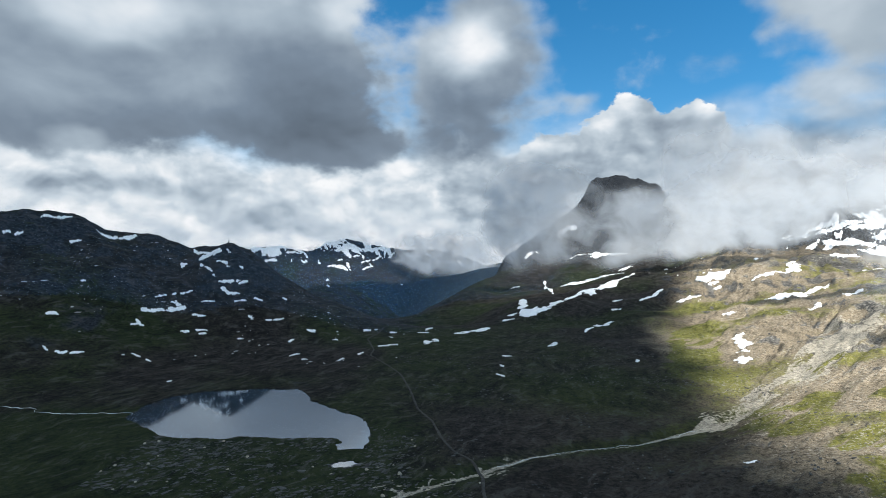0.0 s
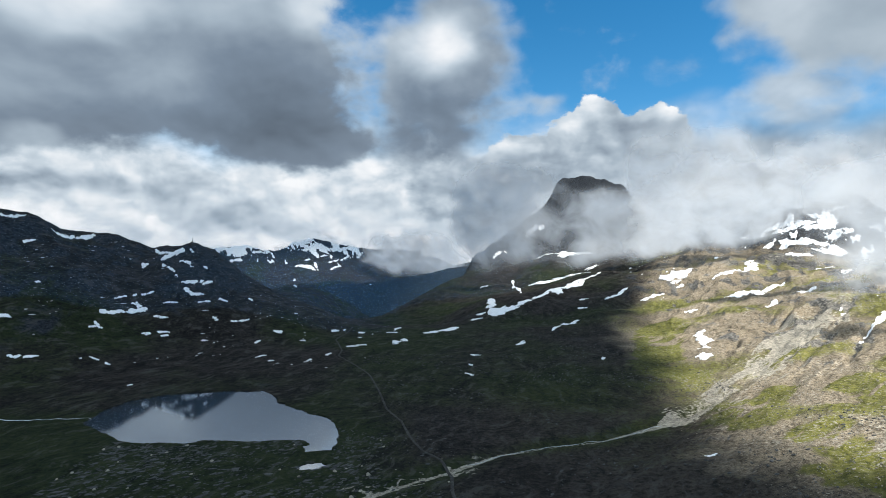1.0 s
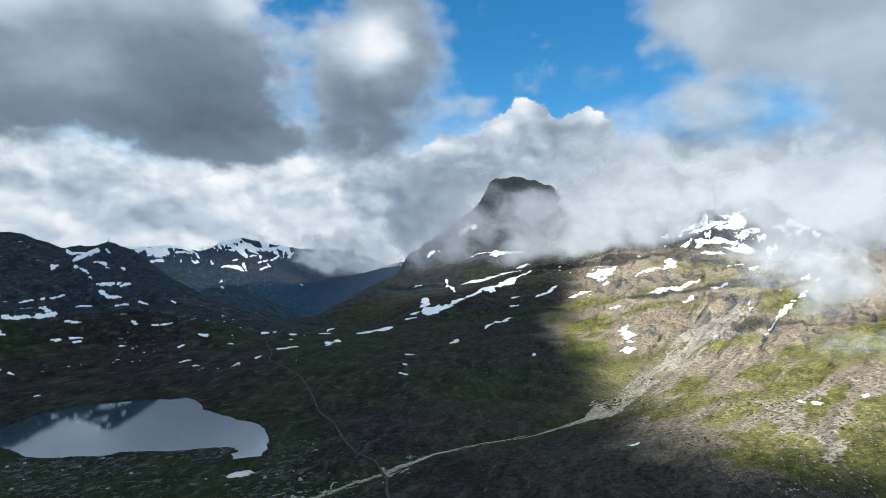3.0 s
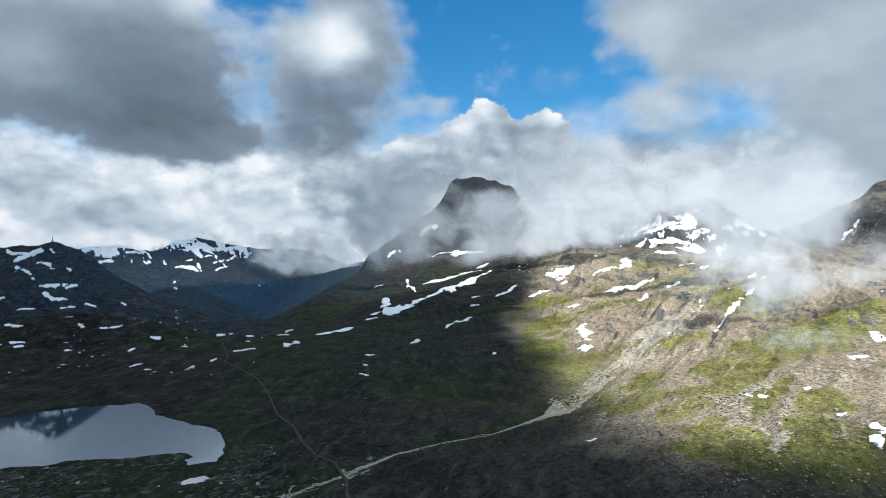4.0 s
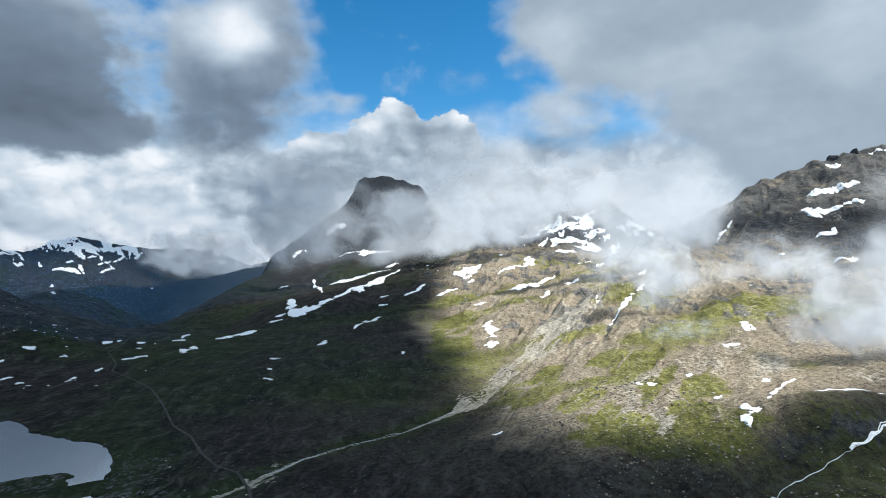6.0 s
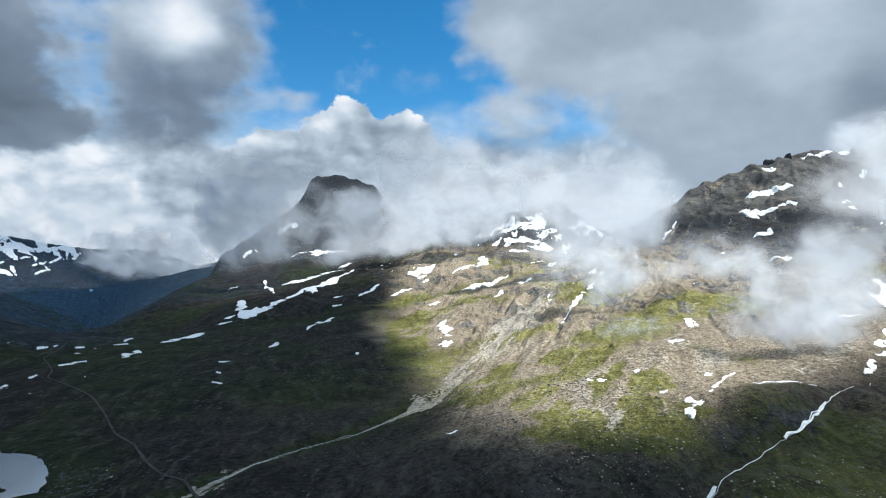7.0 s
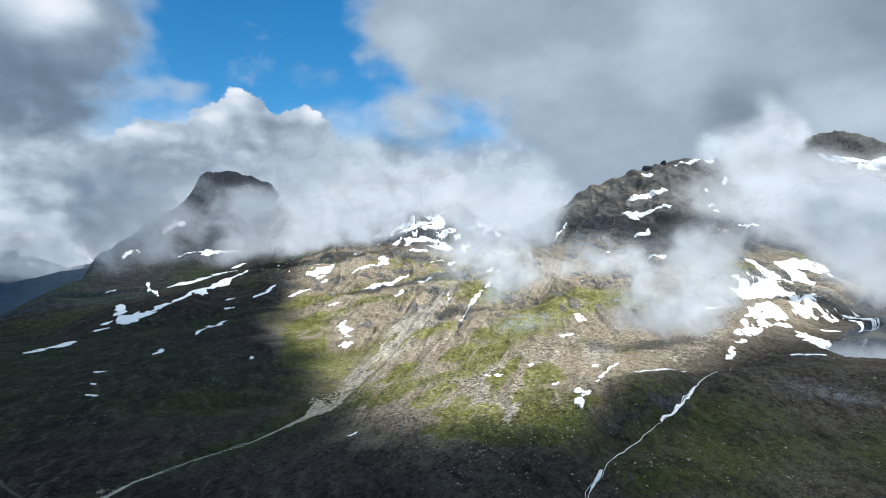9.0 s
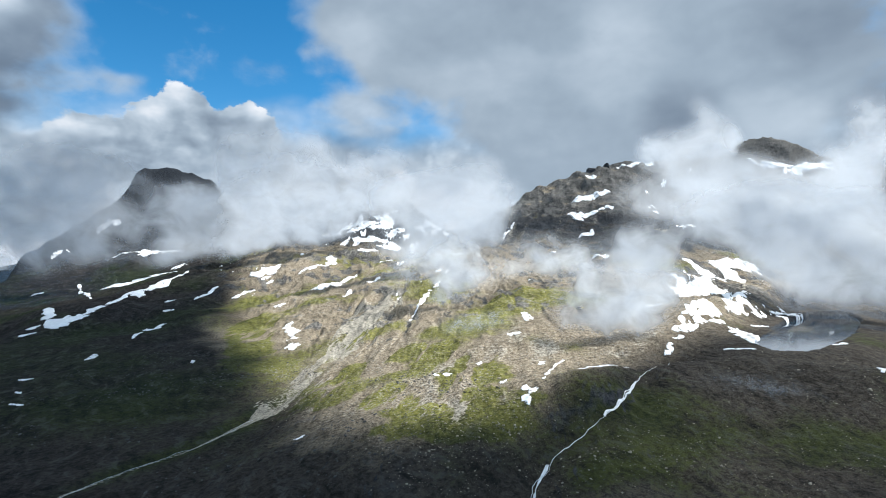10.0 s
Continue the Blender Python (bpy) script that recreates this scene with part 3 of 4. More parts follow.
    for name, values in (("stony", stony), ("pale", pale), ("green", green), ("sunlit_ground", np.clip(sunlit_ground, 0, 1))):
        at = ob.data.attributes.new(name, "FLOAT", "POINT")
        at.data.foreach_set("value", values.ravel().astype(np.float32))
    return tagged(ob, "mossy heath and grey rock of a mountain valley", "ground", kind="structure")


def water_sheet(name, level, shore, label, category="lake"):
    xs, ys = [p[0] for p in shore], [p[1] for p in shore]
    x, y = np.meshgrid(np.linspace(min(xs) - 14, max(xs) + 14, 90), np.linspace(min(ys) - 14, max(ys) + 14, 90), indexing="ij")
    faces = grid_faces(90, 90)[:, ::-1]
    keep = basin(x, y, shore, 10).reshape(-1)[faces].max(1) > -1.0
    ob = mesh_object(name, np.stack([x, y, 0 * x + level], -1).reshape(-1, 3), faces[keep], WATER)
    return tagged(ob, label, category, kind="structure")


ground = build_ground()
water_sheet("water", LAKE_LEVEL, LAKE_SHORE, "still dark lake mirroring clouds on the valley floor")
water_sheet("water", LAKE_LEVEL - 0.01, POOL_SHORE, "small shallow pool beside the lake outlet", "pool")
water_sheet("water", TARN_LEVEL, TARN_SHORE, "small blue mountain tarn among snow and rock")


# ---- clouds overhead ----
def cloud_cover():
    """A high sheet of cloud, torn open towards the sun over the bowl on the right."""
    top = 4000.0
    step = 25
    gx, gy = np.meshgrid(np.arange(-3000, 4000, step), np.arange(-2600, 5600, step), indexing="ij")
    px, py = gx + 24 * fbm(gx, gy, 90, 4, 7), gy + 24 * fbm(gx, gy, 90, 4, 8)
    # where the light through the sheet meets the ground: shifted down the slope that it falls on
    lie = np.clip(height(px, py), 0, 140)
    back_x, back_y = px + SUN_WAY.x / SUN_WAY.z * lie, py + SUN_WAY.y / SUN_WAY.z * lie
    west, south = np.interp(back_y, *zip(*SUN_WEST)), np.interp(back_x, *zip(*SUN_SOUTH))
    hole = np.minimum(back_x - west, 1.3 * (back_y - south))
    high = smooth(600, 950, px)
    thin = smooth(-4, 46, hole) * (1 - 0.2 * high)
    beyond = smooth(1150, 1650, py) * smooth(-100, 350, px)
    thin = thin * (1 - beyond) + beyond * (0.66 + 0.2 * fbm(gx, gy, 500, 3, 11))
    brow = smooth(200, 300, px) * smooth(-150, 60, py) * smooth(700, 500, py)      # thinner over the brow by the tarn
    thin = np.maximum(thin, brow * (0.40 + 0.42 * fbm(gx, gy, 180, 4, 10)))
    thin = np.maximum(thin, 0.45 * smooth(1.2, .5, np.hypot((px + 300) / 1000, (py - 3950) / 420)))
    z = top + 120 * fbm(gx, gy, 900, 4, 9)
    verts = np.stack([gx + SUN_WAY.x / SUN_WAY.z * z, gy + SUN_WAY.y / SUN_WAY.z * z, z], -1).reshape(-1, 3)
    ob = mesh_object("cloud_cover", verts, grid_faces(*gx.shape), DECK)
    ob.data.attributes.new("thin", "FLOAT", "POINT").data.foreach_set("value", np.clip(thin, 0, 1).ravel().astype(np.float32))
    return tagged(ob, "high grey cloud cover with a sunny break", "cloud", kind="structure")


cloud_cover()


# ---- water, road, snow and stones ----
def spread(line, step):
    """Evenly spaced points along a bent line, rounded at its corners, with the way across at each."""
    p = np.array(line, float)
    s = np.concatenate([[0], np.cumsum(np.hypot(*np.diff(p, axis=0).T))])
    q = np.arange(0, s[-1], step)
    x, y = np.interp(q, s, p[:, 0]), np.interp(q, s, p[:, 1])
    kernel = np.hanning(2 * int(12 / step) + 3)
    kernel /= kernel.sum()
    pad = len(kernel) // 2
    x, y = (np.convolve(np.pad(v, pad, mode="reflect", reflect_type="odd"), kernel, "valid") for v in (x, y))
    dx, dy = np.gradient(x), np.gradient(y)
    n = np.hypot(dx, dy)
    return x, y, -dy / n, dx / n, q


def ribbon(name, line, width, mat, lift, seed, ragged=0.0, wander=0.0):
    """A band draped along the ground."""
    x, y, nx, ny, q = spread(line, 1.5)
    off = wander * fbm(q, 0 * q, 18, 4, seed + 5)
    x, y = x + nx * off, y + ny * off
    w = width * (1 + ragged * fbm(q, 0 * q + 3, 16, 5, seed, 0.65))
    w = np.maximum(w, 0.03)
    v = np.linspace(-0.5, 0.5, 7)
    gx, gy = x[:, None] + nx[:, None] * w[:, None] * v, y[:, None] + ny[:, None] * w[:, None] * v
    z = height(gx, gy) + lift * (1 - (2 * v) ** 4) + lift * 0.3 + np.hypot(gx, gy) * 0.0006
    return mesh_object(name, np.stack([gx, gy, z], -1).reshape(-1, 3), grid_faces(*gx.shape)[:, ::-1], mat)


tagged(ribbon("road", ROAD, 2.1, GRAVEL, 0.25, 3, 0.25), "narrow grey gravel road winding over the heath", "road", kind="structure")
tagged(ribbon("stream", TARN_STREAM, 0.34, FOAM, 0.2, 4, 2.4, 4), "white mountain stream tumbling from the tarn", "stream", kind="structure")
tagged(ribbon("waterfall", TARN_STREAM[:4], 1.5, FOAM, 0.3, 8, 1.4, 2), "white cascade where the tarn stream steepens", "waterfall", kind="structure")
tagged(ribbon("waterfall", TARN_STREAM[6:10], 1.2, FOAM, 0.3, 9, 1.4, 3), "white cascade high on the tarn stream", "waterfall", kind="structure")
tagged(ribbon("stream", MAIN_STREAM[3:9], 0.2, FOAM, 0.2, 5, 2.0, 3), "thin pale stream in a gravel bed", "stream", kind="structure")
tagged(ribbon("stream", LEFT_STREAM, 0.6, FOAM, 0.2, 6, 4.0, 5), "small bright stream running into the lake", "stream", kind="structure")

SNOW_LEFT_MOUNTAIN = [(-644, 818, -635, 825, 4), (-630, 825, -625, 836, 3), (-575, 867, -566, 881, 7), (-630, 882, -605, 912, 6),
                      (-568, 920, -549, 950, 7), (-555, 944, -523, 973, 10), (-448, 954, -440, 967, 10), (-515, 800, -510, 802, 4),
                      (-509, 718, -498, 728, 6), (-474, 665, -466, 661, 3), (-457, 662, -445, 665, 7), (-444, 666, -431, 669, 6),
                      (-438, 843, -423, 868, 3), (-424, 870, -400, 887, 6)]
SNOW_LEFT_MOUNTAIN_FOOT = [(-435, 809, -410, 825, 10), (-416, 828, -388, 852, 10), (-412, 854, -400, 854, 8), (-427, 768, -424, 775, 4),
                           (-428, 782, -410, 774, 5), (-375, 840, -358, 840, 5), (-370, 793, -360, 796, 7), (-356, 806, -341, 808, 5),
                           (-347, 798, -337, 800, 5), (-375, 868, -357, 873, 3), (-385, 693, -372, 693, 3), (-365, 690, -357, 687, 4),
                           (-297, 605, -293, 605, 4), (-391, 683, -388, 684, 4)]
SNOW_CAIRN_HILL = [(-457, 1035, -411, 987, 8), (-419, 982, -393, 979, 17), (-410, 957, -376, 920, 5), (-384, 956, -361, 946, 6),
                   (-380, 982, -370, 978, 3), (-362, 908, -339, 924, 6), (-348, 897, -329, 899, 6), (-354, 903, -346, 895, 6),
                   (-336, 918, -323, 932, 5), (-327, 880, -309, 893, 4), (-303, 901, -291, 906, 6), (-297, 859, -288, 858, 6),
                   (-271, 858, -264, 863, 5), (-260, 865, -250, 876, 5), (-266, 939, -261, 935, 5), (-345, 954, -339, 951, 4)]
SNOW_PASS = [(-209, 869, -200, 878, 9), (-226, 821, -220, 830, 5), (-204, 753, -193, 756, 11), (-166, 853, -158, 854, 7), (-130, 932, -115, 955, 8),
             (-90, 821, -79, 838, 12), (-75, 837, -68, 842, 14), (-35, 845, -20, 862, 18), (-15, 870, -7, 886, 13), (-88, 943, -81, 951, 12),
             (-29, 994, -19, 1026, 6), (-35, 955, -28, 967, 12), (23, 944, 46, 974, 17), (43, 965, 87, 1051, 17), (-115, 765, -109, 765, 13),
             (-134, 728, -129, 728, 7), (-182, 727, -178, 731, 7), (-293, 800, -286, 804, 4)]
SNOW_PEAK_FOOT = [(190, 1362, 171, 1157, 18), (172, 1181, 214, 1170, 52), (195, 1166, 277, 1255, 19), (274, 1256, 368, 1322, 23),
                  (330, 1278, 434, 1432, 32), (387, 1318, 534, 1589, 13), (362, 1702, 415, 1674, 41), (415, 1674, 568, 1757, 60),
                  (339, 1857, 311, 1606, 11), (478, 2098, 561, 2015, 11), (542, 2023, 647, 2031, 48), (317, 2157, 366, 2192, 11),
                  (224, 1828, 246, 1838, 15), (412, 1180, 477, 1241, 12), (365, 1222, 382, 1208, 11), (346, 1138, 354, 1127, 12),
                  (139, 1184, 155, 1196, 16), (123, 1129, 140, 1147, 14)]
SNOW_PEAK_SLOPE = [(240, 935, 268, 997, 6), (272, 1012, 308, 1032, 16), (150, 806, 170, 836, 9), (240, 698, 245, 698, 9),
                   (474, 2283, 525, 2262, 30), (82, 738, 90, 742, 14), (61, 629, 68, 630, 11), (70, 680, 74, 680, 8),
                   (587, 1292, 617, 1282, 50), (605, 1289, 659, 1306, 56), (583, 1236, 607, 1240, 13), (586, 1217, 611, 1211, 10),
                   (470, 1133, 539, 1186, 13), (489, 978, 511, 983, 9), (182, 339, 190, 341, 5)]
SNOW_BOWL = [(679, 1180, 765, 1220, 26), (599, 1018, 652, 1018, 31), (640, 1011, 721, 1050, 18), (558, 855, 591, 879, 10), (630, 884, 702, 932, 10),
             (479, 575, 547, 636, 4), (545, 634, 605, 679, 7), (603, 678, 650, 700, 7), (811, 1076, 903, 1166, 19), (648, 1178, 674, 1192, 8),
             (1061, 912, 1113, 932, 7), (1108, 929, 1154, 944, 9), (731, 575, 720, 557, 4)]
SNOW_KNOLL = [(961, 1429, 1052, 1436, 26), (935, 1351, 1000, 1339, 54), (1015, 1411, 1087, 1404, 26), (945, 1266, 1025, 1289, 50),
              (1116, 1463, 1157, 1448, 10), (1028, 1340, 1083, 1351, 27), (865, 1237, 917, 1252, 35), (1073, 1464, 1104, 1427, 19)]
SNOW_SUNNY_SLOPE = [(532, 426, 482, 380, 6), (518, 408, 490, 379, 5), (433, 361, 441, 362, 8), (309, 334, 319, 334, 14), (342, 326, 348, 324, 9),
                    (360, 273, 369, 273, 6), (317, 235, 349, 251, 3), (349, 251, 378, 262, 2), (291, 237, 299, 229, 10), (290, 229, 277, 216, 5),
                    (306, 265, 308, 262, 6), (424, 798, 381, 718, 19), (369, 697, 355, 662, 15)]
SNOW_RIGHT_MOUNTAIN = [(1284, 847, 1319, 800, 26), (1330, 800, 1351, 776, 24), (1183, 783, 1231, 762, 56), (1064, 690, 1096, 682, 17),
                       (1409, 902, 1399, 848, 21), (1512, 843, 1588, 803, 11), (928, 674, 935, 662, 11), (901, 564, 906, 529, 19),
                       (1239, 749, 1263, 726, 12), (2319, 773, 2317, 733, 12), (2314, 722, 2351, 629, 31), (2318, 639, 2428, 503, 60)]
SNOW_TARN_SNOW = [(451, 211, 478, 218, 5), (501, 226, 541, 224, 14), (540, 224, 608, 243, 6), (551, 222, 578, 215, 11), (558, 243, 570, 243, 6),
                  (589, 292, 573, 275, 21), (569, 196, 517, 165, 19)]
SNOW_TARN_SHORE = [(553, 179, 499, 148, 14), (605, 196, 607, 181, 6), (695, 205, 700, 176, 11), (683, 196, 664, 177, 7), (703, 187, 727, 161, 13),
                   (715, 202, 715, 195, 6), (475, 175, 477, 152, 4), (545, 114, 563, 108, 5), (373, 224, 370, 219, 30), (462, 71, 546, 78, 7)]
SNOW_FAR_MOUNTAIN = [(-786, 4316, -689, 4307, 24), (-688, 4300, -546, 4372, 23), (-567, 4367, -418, 4420, 35), (-842, 4268, -784, 4235, 22),
                     (-822, 4062, -695, 4014, 40), (-709, 4098, -664, 4026, 22), (-1282, 4032, -1172, 4058, 30), (-1251, 3960, -1126, 4010, 23),
                     (-420, 4346, -385, 4401, 20), (-145, 4491, -71, 4408, 22), (-71, 4408, -8, 4344, 23), (-673, 4204, -618, 4263, 19),
                     (-621, 4140, -552, 4257, 14), (-531, 4254, -474, 4322, 17), (-1029, 4105, -991, 4119, 31)]
SNOW_FAR_SLOPE = [(-578, 2791, -553, 2737, 10), (-246, 3136, -227, 3136, 3), (-1153, 4105, -1067, 4172, 21), (-591, 4078, -522, 4187, 13),
                  (-782, 4135, -743, 4150, 22)]


def snow_patch(x1, y1, x2, y2, width, seed):
    """A drift of old snow, thickest in the middle, with a ragged melting edge, bays and holes."""
    cx, cy = (x1 + x2) / 2, (y1 + y2) / 2
    span = math.hypot(x2 - x1, y2 - y1)
    length = 1.15 * span + 0.1 * width
    turn = math.atan2(y2 - y1, x2 - x1)
    ax, ay = math.cos(turn), math.sin(turn)
    far = math.hypot(cx, cy)
    cell = far * 0.0006
    nu, nv = int(np.clip(1.8 * length / cell, 16, 150)), int(np.clip(2.2 * width / cell, 14, 80))
    u, v = np.meshgrid(np.linspace(-1, 1, nu) * 1.5, np.linspace(-1, 1, nv) * 2.0, indexing="ij")
    bend = 0.45 * np.sin(u * 2.1 + seed) + 0.5 * fbm(u + seed, 0 * u, 0.6, 3, seed)
    px, py = u * length / 2, v * width / 2
    gx, gy = cx + ax * px - ay * py, cy + ay * px + ax * py
    wave = max(0.6 * width, 0.12 * length, 3 * cell)
    shift = fbm(px + 31, py, wave, 3, seed + 3) * 0.35 * wave
    body = (0.85 if width < 25 else 1.1) - np.abs(u) ** 2.2 - np.abs(v - bend) ** 1.7 + 2.0 * fbm(px + shift + seed * 9.7, py * 0.8, wave, 5, seed, 0.66)
    r = np.hypot(gx, gy)
    z = height(gx, gy) + (0.12 + r * 0.0009) * np.minimum(smooth(-0.1, 0.35, body) * 1.3, 1) + r * 0.0002
    faces = grid_faces(nu, nv)[:, ::-1]
    keep = body.reshape(-1)[faces].mean(1) > 0.02
    verts = np.stack([gx, gy, z], -1).reshape(-1, 3)
    made = []
    for piece in pieces(keep.reshape(nu - 1, nv - 1)):
        if len(piece) < 10 or len(piece) < 0.08 * keep.sum():
            continue
        used, back = np.unique(faces[piece], return_inverse=True)
        ob = mesh_object("snow_patch", verts[used], back.reshape(-1, 4), SNOW)
        area = len(piece) * (1.5 * length / nu) * (2 * width / nv)
        size = "long drift" if length > 3.2 * width and len(piece) > 0.5 * keep.sum() else "broad patch" if area > 400 else "small patch"
        made.append((ob, size))
    return made


def pieces(mask):
    """The cells of each connected island of a mask, as flat numbers."""
    left = mask.copy()
    wide = mask.shape[1]
    for start in np.flatnonzero(mask):
        if not left.flat[start]:
            continue
        left.flat[start] = False
        found, queue = [], [int(start)]
        while queue:
            cell = queue.pop()
            found.append(cell)
            i, j = divmod(cell, wide)
            for a, b in ((i + 1, j), (i - 1, j), (i, j + 1), (i, j - 1)):
                if 0 <= a < mask.shape[0] and 0 <= b < wide and left[a, b]:
                    left[a, b] = False
                    queue.append(a * wide + b)
        yield np.array(found)


def snow_cover(name, turn, reach, mask, label):
    """Streaky snow lying over a mountainside, one broken sheet."""
    a, r = np.meshgrid(np.radians(np.arange(*turn, 0.055)), np.geomspace(*reach, int(math.log(reach[1] / reach[0]) / 0.0035)), indexing="ij")
    x, y = r * np.sin(a), r * np.cos(a)
    z = height(x, y)
    body = mask(x, y, z)
    faces = grid_faces(*x.shape)[:, ::-1]
    keep = body.reshape(-1)[faces].mean(1) > 0
    used, back = np.unique(faces[keep], return_inverse=True)
    z = z + r * 0.0007 * smooth(-.05, .25, body) + r * 0.0002
    ob = mesh_object(name, np.stack([x, y, z], -1).reshape(-1, 3)[used], back.reshape(-1, 4), SNOW)
    return tagged(ob, label, "snow", kind="stuff")


def far_snow(x, y, z):
    return 1.25 * fbm(x * 0.6 + 0.3 * y, y * 0.5, 44, 5, 111, 0.65) + 0.8 * smooth(-60, 170, z) - 0.78


def knoll_snow(x, y, z):
    return 1.5 * fbm(0.5 * (x + y) * 0.7, (x - y) * 0.9, 42, 5, 112, 0.6) + 0.72 * smooth(75, 210, z) - 0.93


def upper_snow(x, y, z):
    return 1.5 * fbm(0.6 * x + 0.4 * y, y - 0.5 * x, 55, 5, 113, 0.6) + 0.4 * smooth(70, 330, z) - 1.0


def tarn_snow(x, y, z):
    along, across = 0.78 * x + 0.63 * y, -0.63 * x + 0.78 * y
    field = np.maximum.reduce([1 - np.hypot((x - a) / w, (y - b) / h) for a, b, w, h in TARN_DRIFTS])
    return 1.25 * fbm(along * 0.3, across, 19, 5, 114, 0.6) + 0.8 * smooth(-.4, .5, field) - 0.74 - 0.5 * smooth(-.2, -.7, field)


TARN_DRIFTS = [(870, 318, 150, 62), (770, 300, 70, 50), (680, 240, 80, 26), (600, 232, 60, 20), (690, 205, 50, 18)]
snow_cover("far_snow", (-24, 2), (3500, 4600), far_snow, "broken snow fields high on the distant range")
snow_cover("knoll_snow", (20, 47), (880, 2000), knoll_snow, "streaks of snow across the rocky bowl and knoll")
snow_cover("tarn_snow", (62, 75), (480, 1150), tarn_snow, "streaky melting snow fields on the rocks above the tarn")
snow_cover("upper_snow", (63, 84), (1000, 1900), upper_snow, "patchy snow on the grey crags above the tarn")

SNOW_PLACES = [(SNOW_LEFT_MOUNTAIN, "on the dark valley side"), (SNOW_LEFT_MOUNTAIN_FOOT, "below the dark mountainside"), (SNOW_CAIRN_HILL, "on the hill with the mast"),
               (SNOW_PASS, "on the heath of the pass"), (SNOW_PEAK_FOOT, "under the clouded peak"), (SNOW_PEAK_SLOPE, "on the slope below the peak"),
               (SNOW_BOWL, "in the rocky bowl"), (SNOW_KNOLL, "on the rocky knoll"), (SNOW_SUNNY_SLOPE, "on the sunny stony slope"),
               (SNOW_RIGHT_MOUNTAIN, "on the steep grey mountain"), (SNOW_TARN_SNOW, "on the rocks above the tarn"), (SNOW_TARN_SHORE, "by the tarn"),
               (SNOW_FAR_MOUNTAIN, "on the distant blue range"), (SNOW_FAR_SLOPE, "low on the distant range")]
for number, (rows, where) in enumerate(SNOW_PLACES):
    for k, row in enumerate(rows):
        for ob, size in snow_patch(*row, 101 + 37 * number + k):
            tagged(ob, f"{size} of white snow {where}", "snow patch", "snow patches " + where)


def stones(name, count, place, sizes, flat, mat, seed, label, stretch=1.5, swing=6.283):
    """Many loose stones lying on the ground, each a jagged lump half sunk in."""
    rng = np.random.default_rng(seed)
    g = (1 + 5 ** 0.5) / 2
    ico = np.array([(-1, g, 0), (1, g, 0), (-1, -g, 0), (1, -g, 0), (0, -1, g), (0, 1, g), (0, -1, -g), (0, 1, -g), (g, 0, -1), (g, 0, 1), (-g, 0, -1), (-g, 0, 1)]) / 1.9
    tri = np.array([(0, 11, 5), (0, 5, 1), (0, 1, 7), (0, 7, 10), (0, 10, 11), (1, 5, 9), (5, 11, 4), (11, 10, 2), (10, 7, 6), (7, 1, 8),
                    (3, 9, 4), (3, 4, 2), (3, 2, 6), (3, 6, 8), (3, 8, 9), (4, 9, 5), (2, 4, 11), (6, 2, 10), (8, 6, 7), (9, 8, 1)])
    x, y = place(rng, count)
    count = len(x)
    size = sizes[0] * (sizes[1] / sizes[0]) ** (rng.random(count) ** 2.5)
    lump = ico[None] * (0.75 + 0.5 * rng.random((count, 12, 1))) * size[:, None, None]
    lump[:, :, 2] *= flat
    turn = rng.random(count) * swing
    c, s = np.cos(turn)[:, None], np.sin(turn)[:, None]
    vx = lump[:, :, 0] * stretch * c - lump[:, :, 1] * s + x[:, None]
    vy = lump[:, :, 0] * stretch * s + lump[:, :, 1] * c + y[:, None]
    vz = lump[:, :, 2] + (height(x, y) + 0.2 * size * flat)[:, None]
    faces = (tri[None] + (np.arange(count) * 12)[:, None, None]).reshape(-1, 3)
    ob = mesh_object(name, np.stack([vx, vy, vz], -1).reshape(-1, 3), faces, mat, False)
    return tagged(ob, label, "stones", kind="stuff")


def on_slope(rng, count):
    x, y = rng.uniform(60, 900, count * 4), rng.uniform(40, 900, count * 4)
    down, across = 0.8 * x + 0.6 * y, -0.6 * x + 0.8 * y
    foot = np.interp(y, [100, 300, 430, 620, 950], [30, 60, 190, 320, 380])
    want = smooth(-20, 50, x - np.interp(y, [170, 300, 490, 660, 910], [200, 185, 240, 290, 350])) * (0.35 * smooth(170, 240, y) + 0.9 * smooth(160, 240, y) * fbm(down * 0.16, across, 26, 4, 61) + 0.5 * fbm(x, y, 70, 4, 66))
    keep = (x > foot) & (rng.random(len(x)) < want * smooth(1000, 300, np.hypot(x, y))) & (basin(x, y, TARN_SHORE, 20) < -0.3)
    return x[keep][:count], y[keep][:count]


def on_shore(rng, count):
    x, y = rng.uniform(-225, -20, count * 4), rng.uniform(325, 440, count * 4)
    keep = (basin(x, y, LAKE_SHORE, 20) < -0.25) & (rng.random(len(x)) < 0.35 + 1.2 * fbm(x * 0.5, y, 22, 4, 67) + 0.3 * np.exp(-((x + 160) / 70) ** 2))
    return x[keep][:count], y[keep][:count]


def on_brow(rng, count):
    x, y = rng.uniform(130, 520, count * 3), rng.uniform(-60, 240, count * 3)
    keep = (rng.random(len(x)) < 0.03 + 1.6 * np.maximum(0, fbm(x, y, 38, 5, 72, 0.7)) ** 1.5 * 2) & (basin(x, y, TARN_SHORE, 20) < -0.3)
    return x[keep][:count], y[keep][:count]


def on_valley_side(rng, count):
    x, y = rng.uniform(-580, -60, count * 12), rng.uniform(680, 1010, count * 12)
    keep = (rng.random(len(x)) < 0.5 * np.maximum(0, fbm(x, y, 70, 4, 79) + 0.1)) & (away(x, y, ROAD) > 25)
    return x[keep][:count], y[keep][:count]


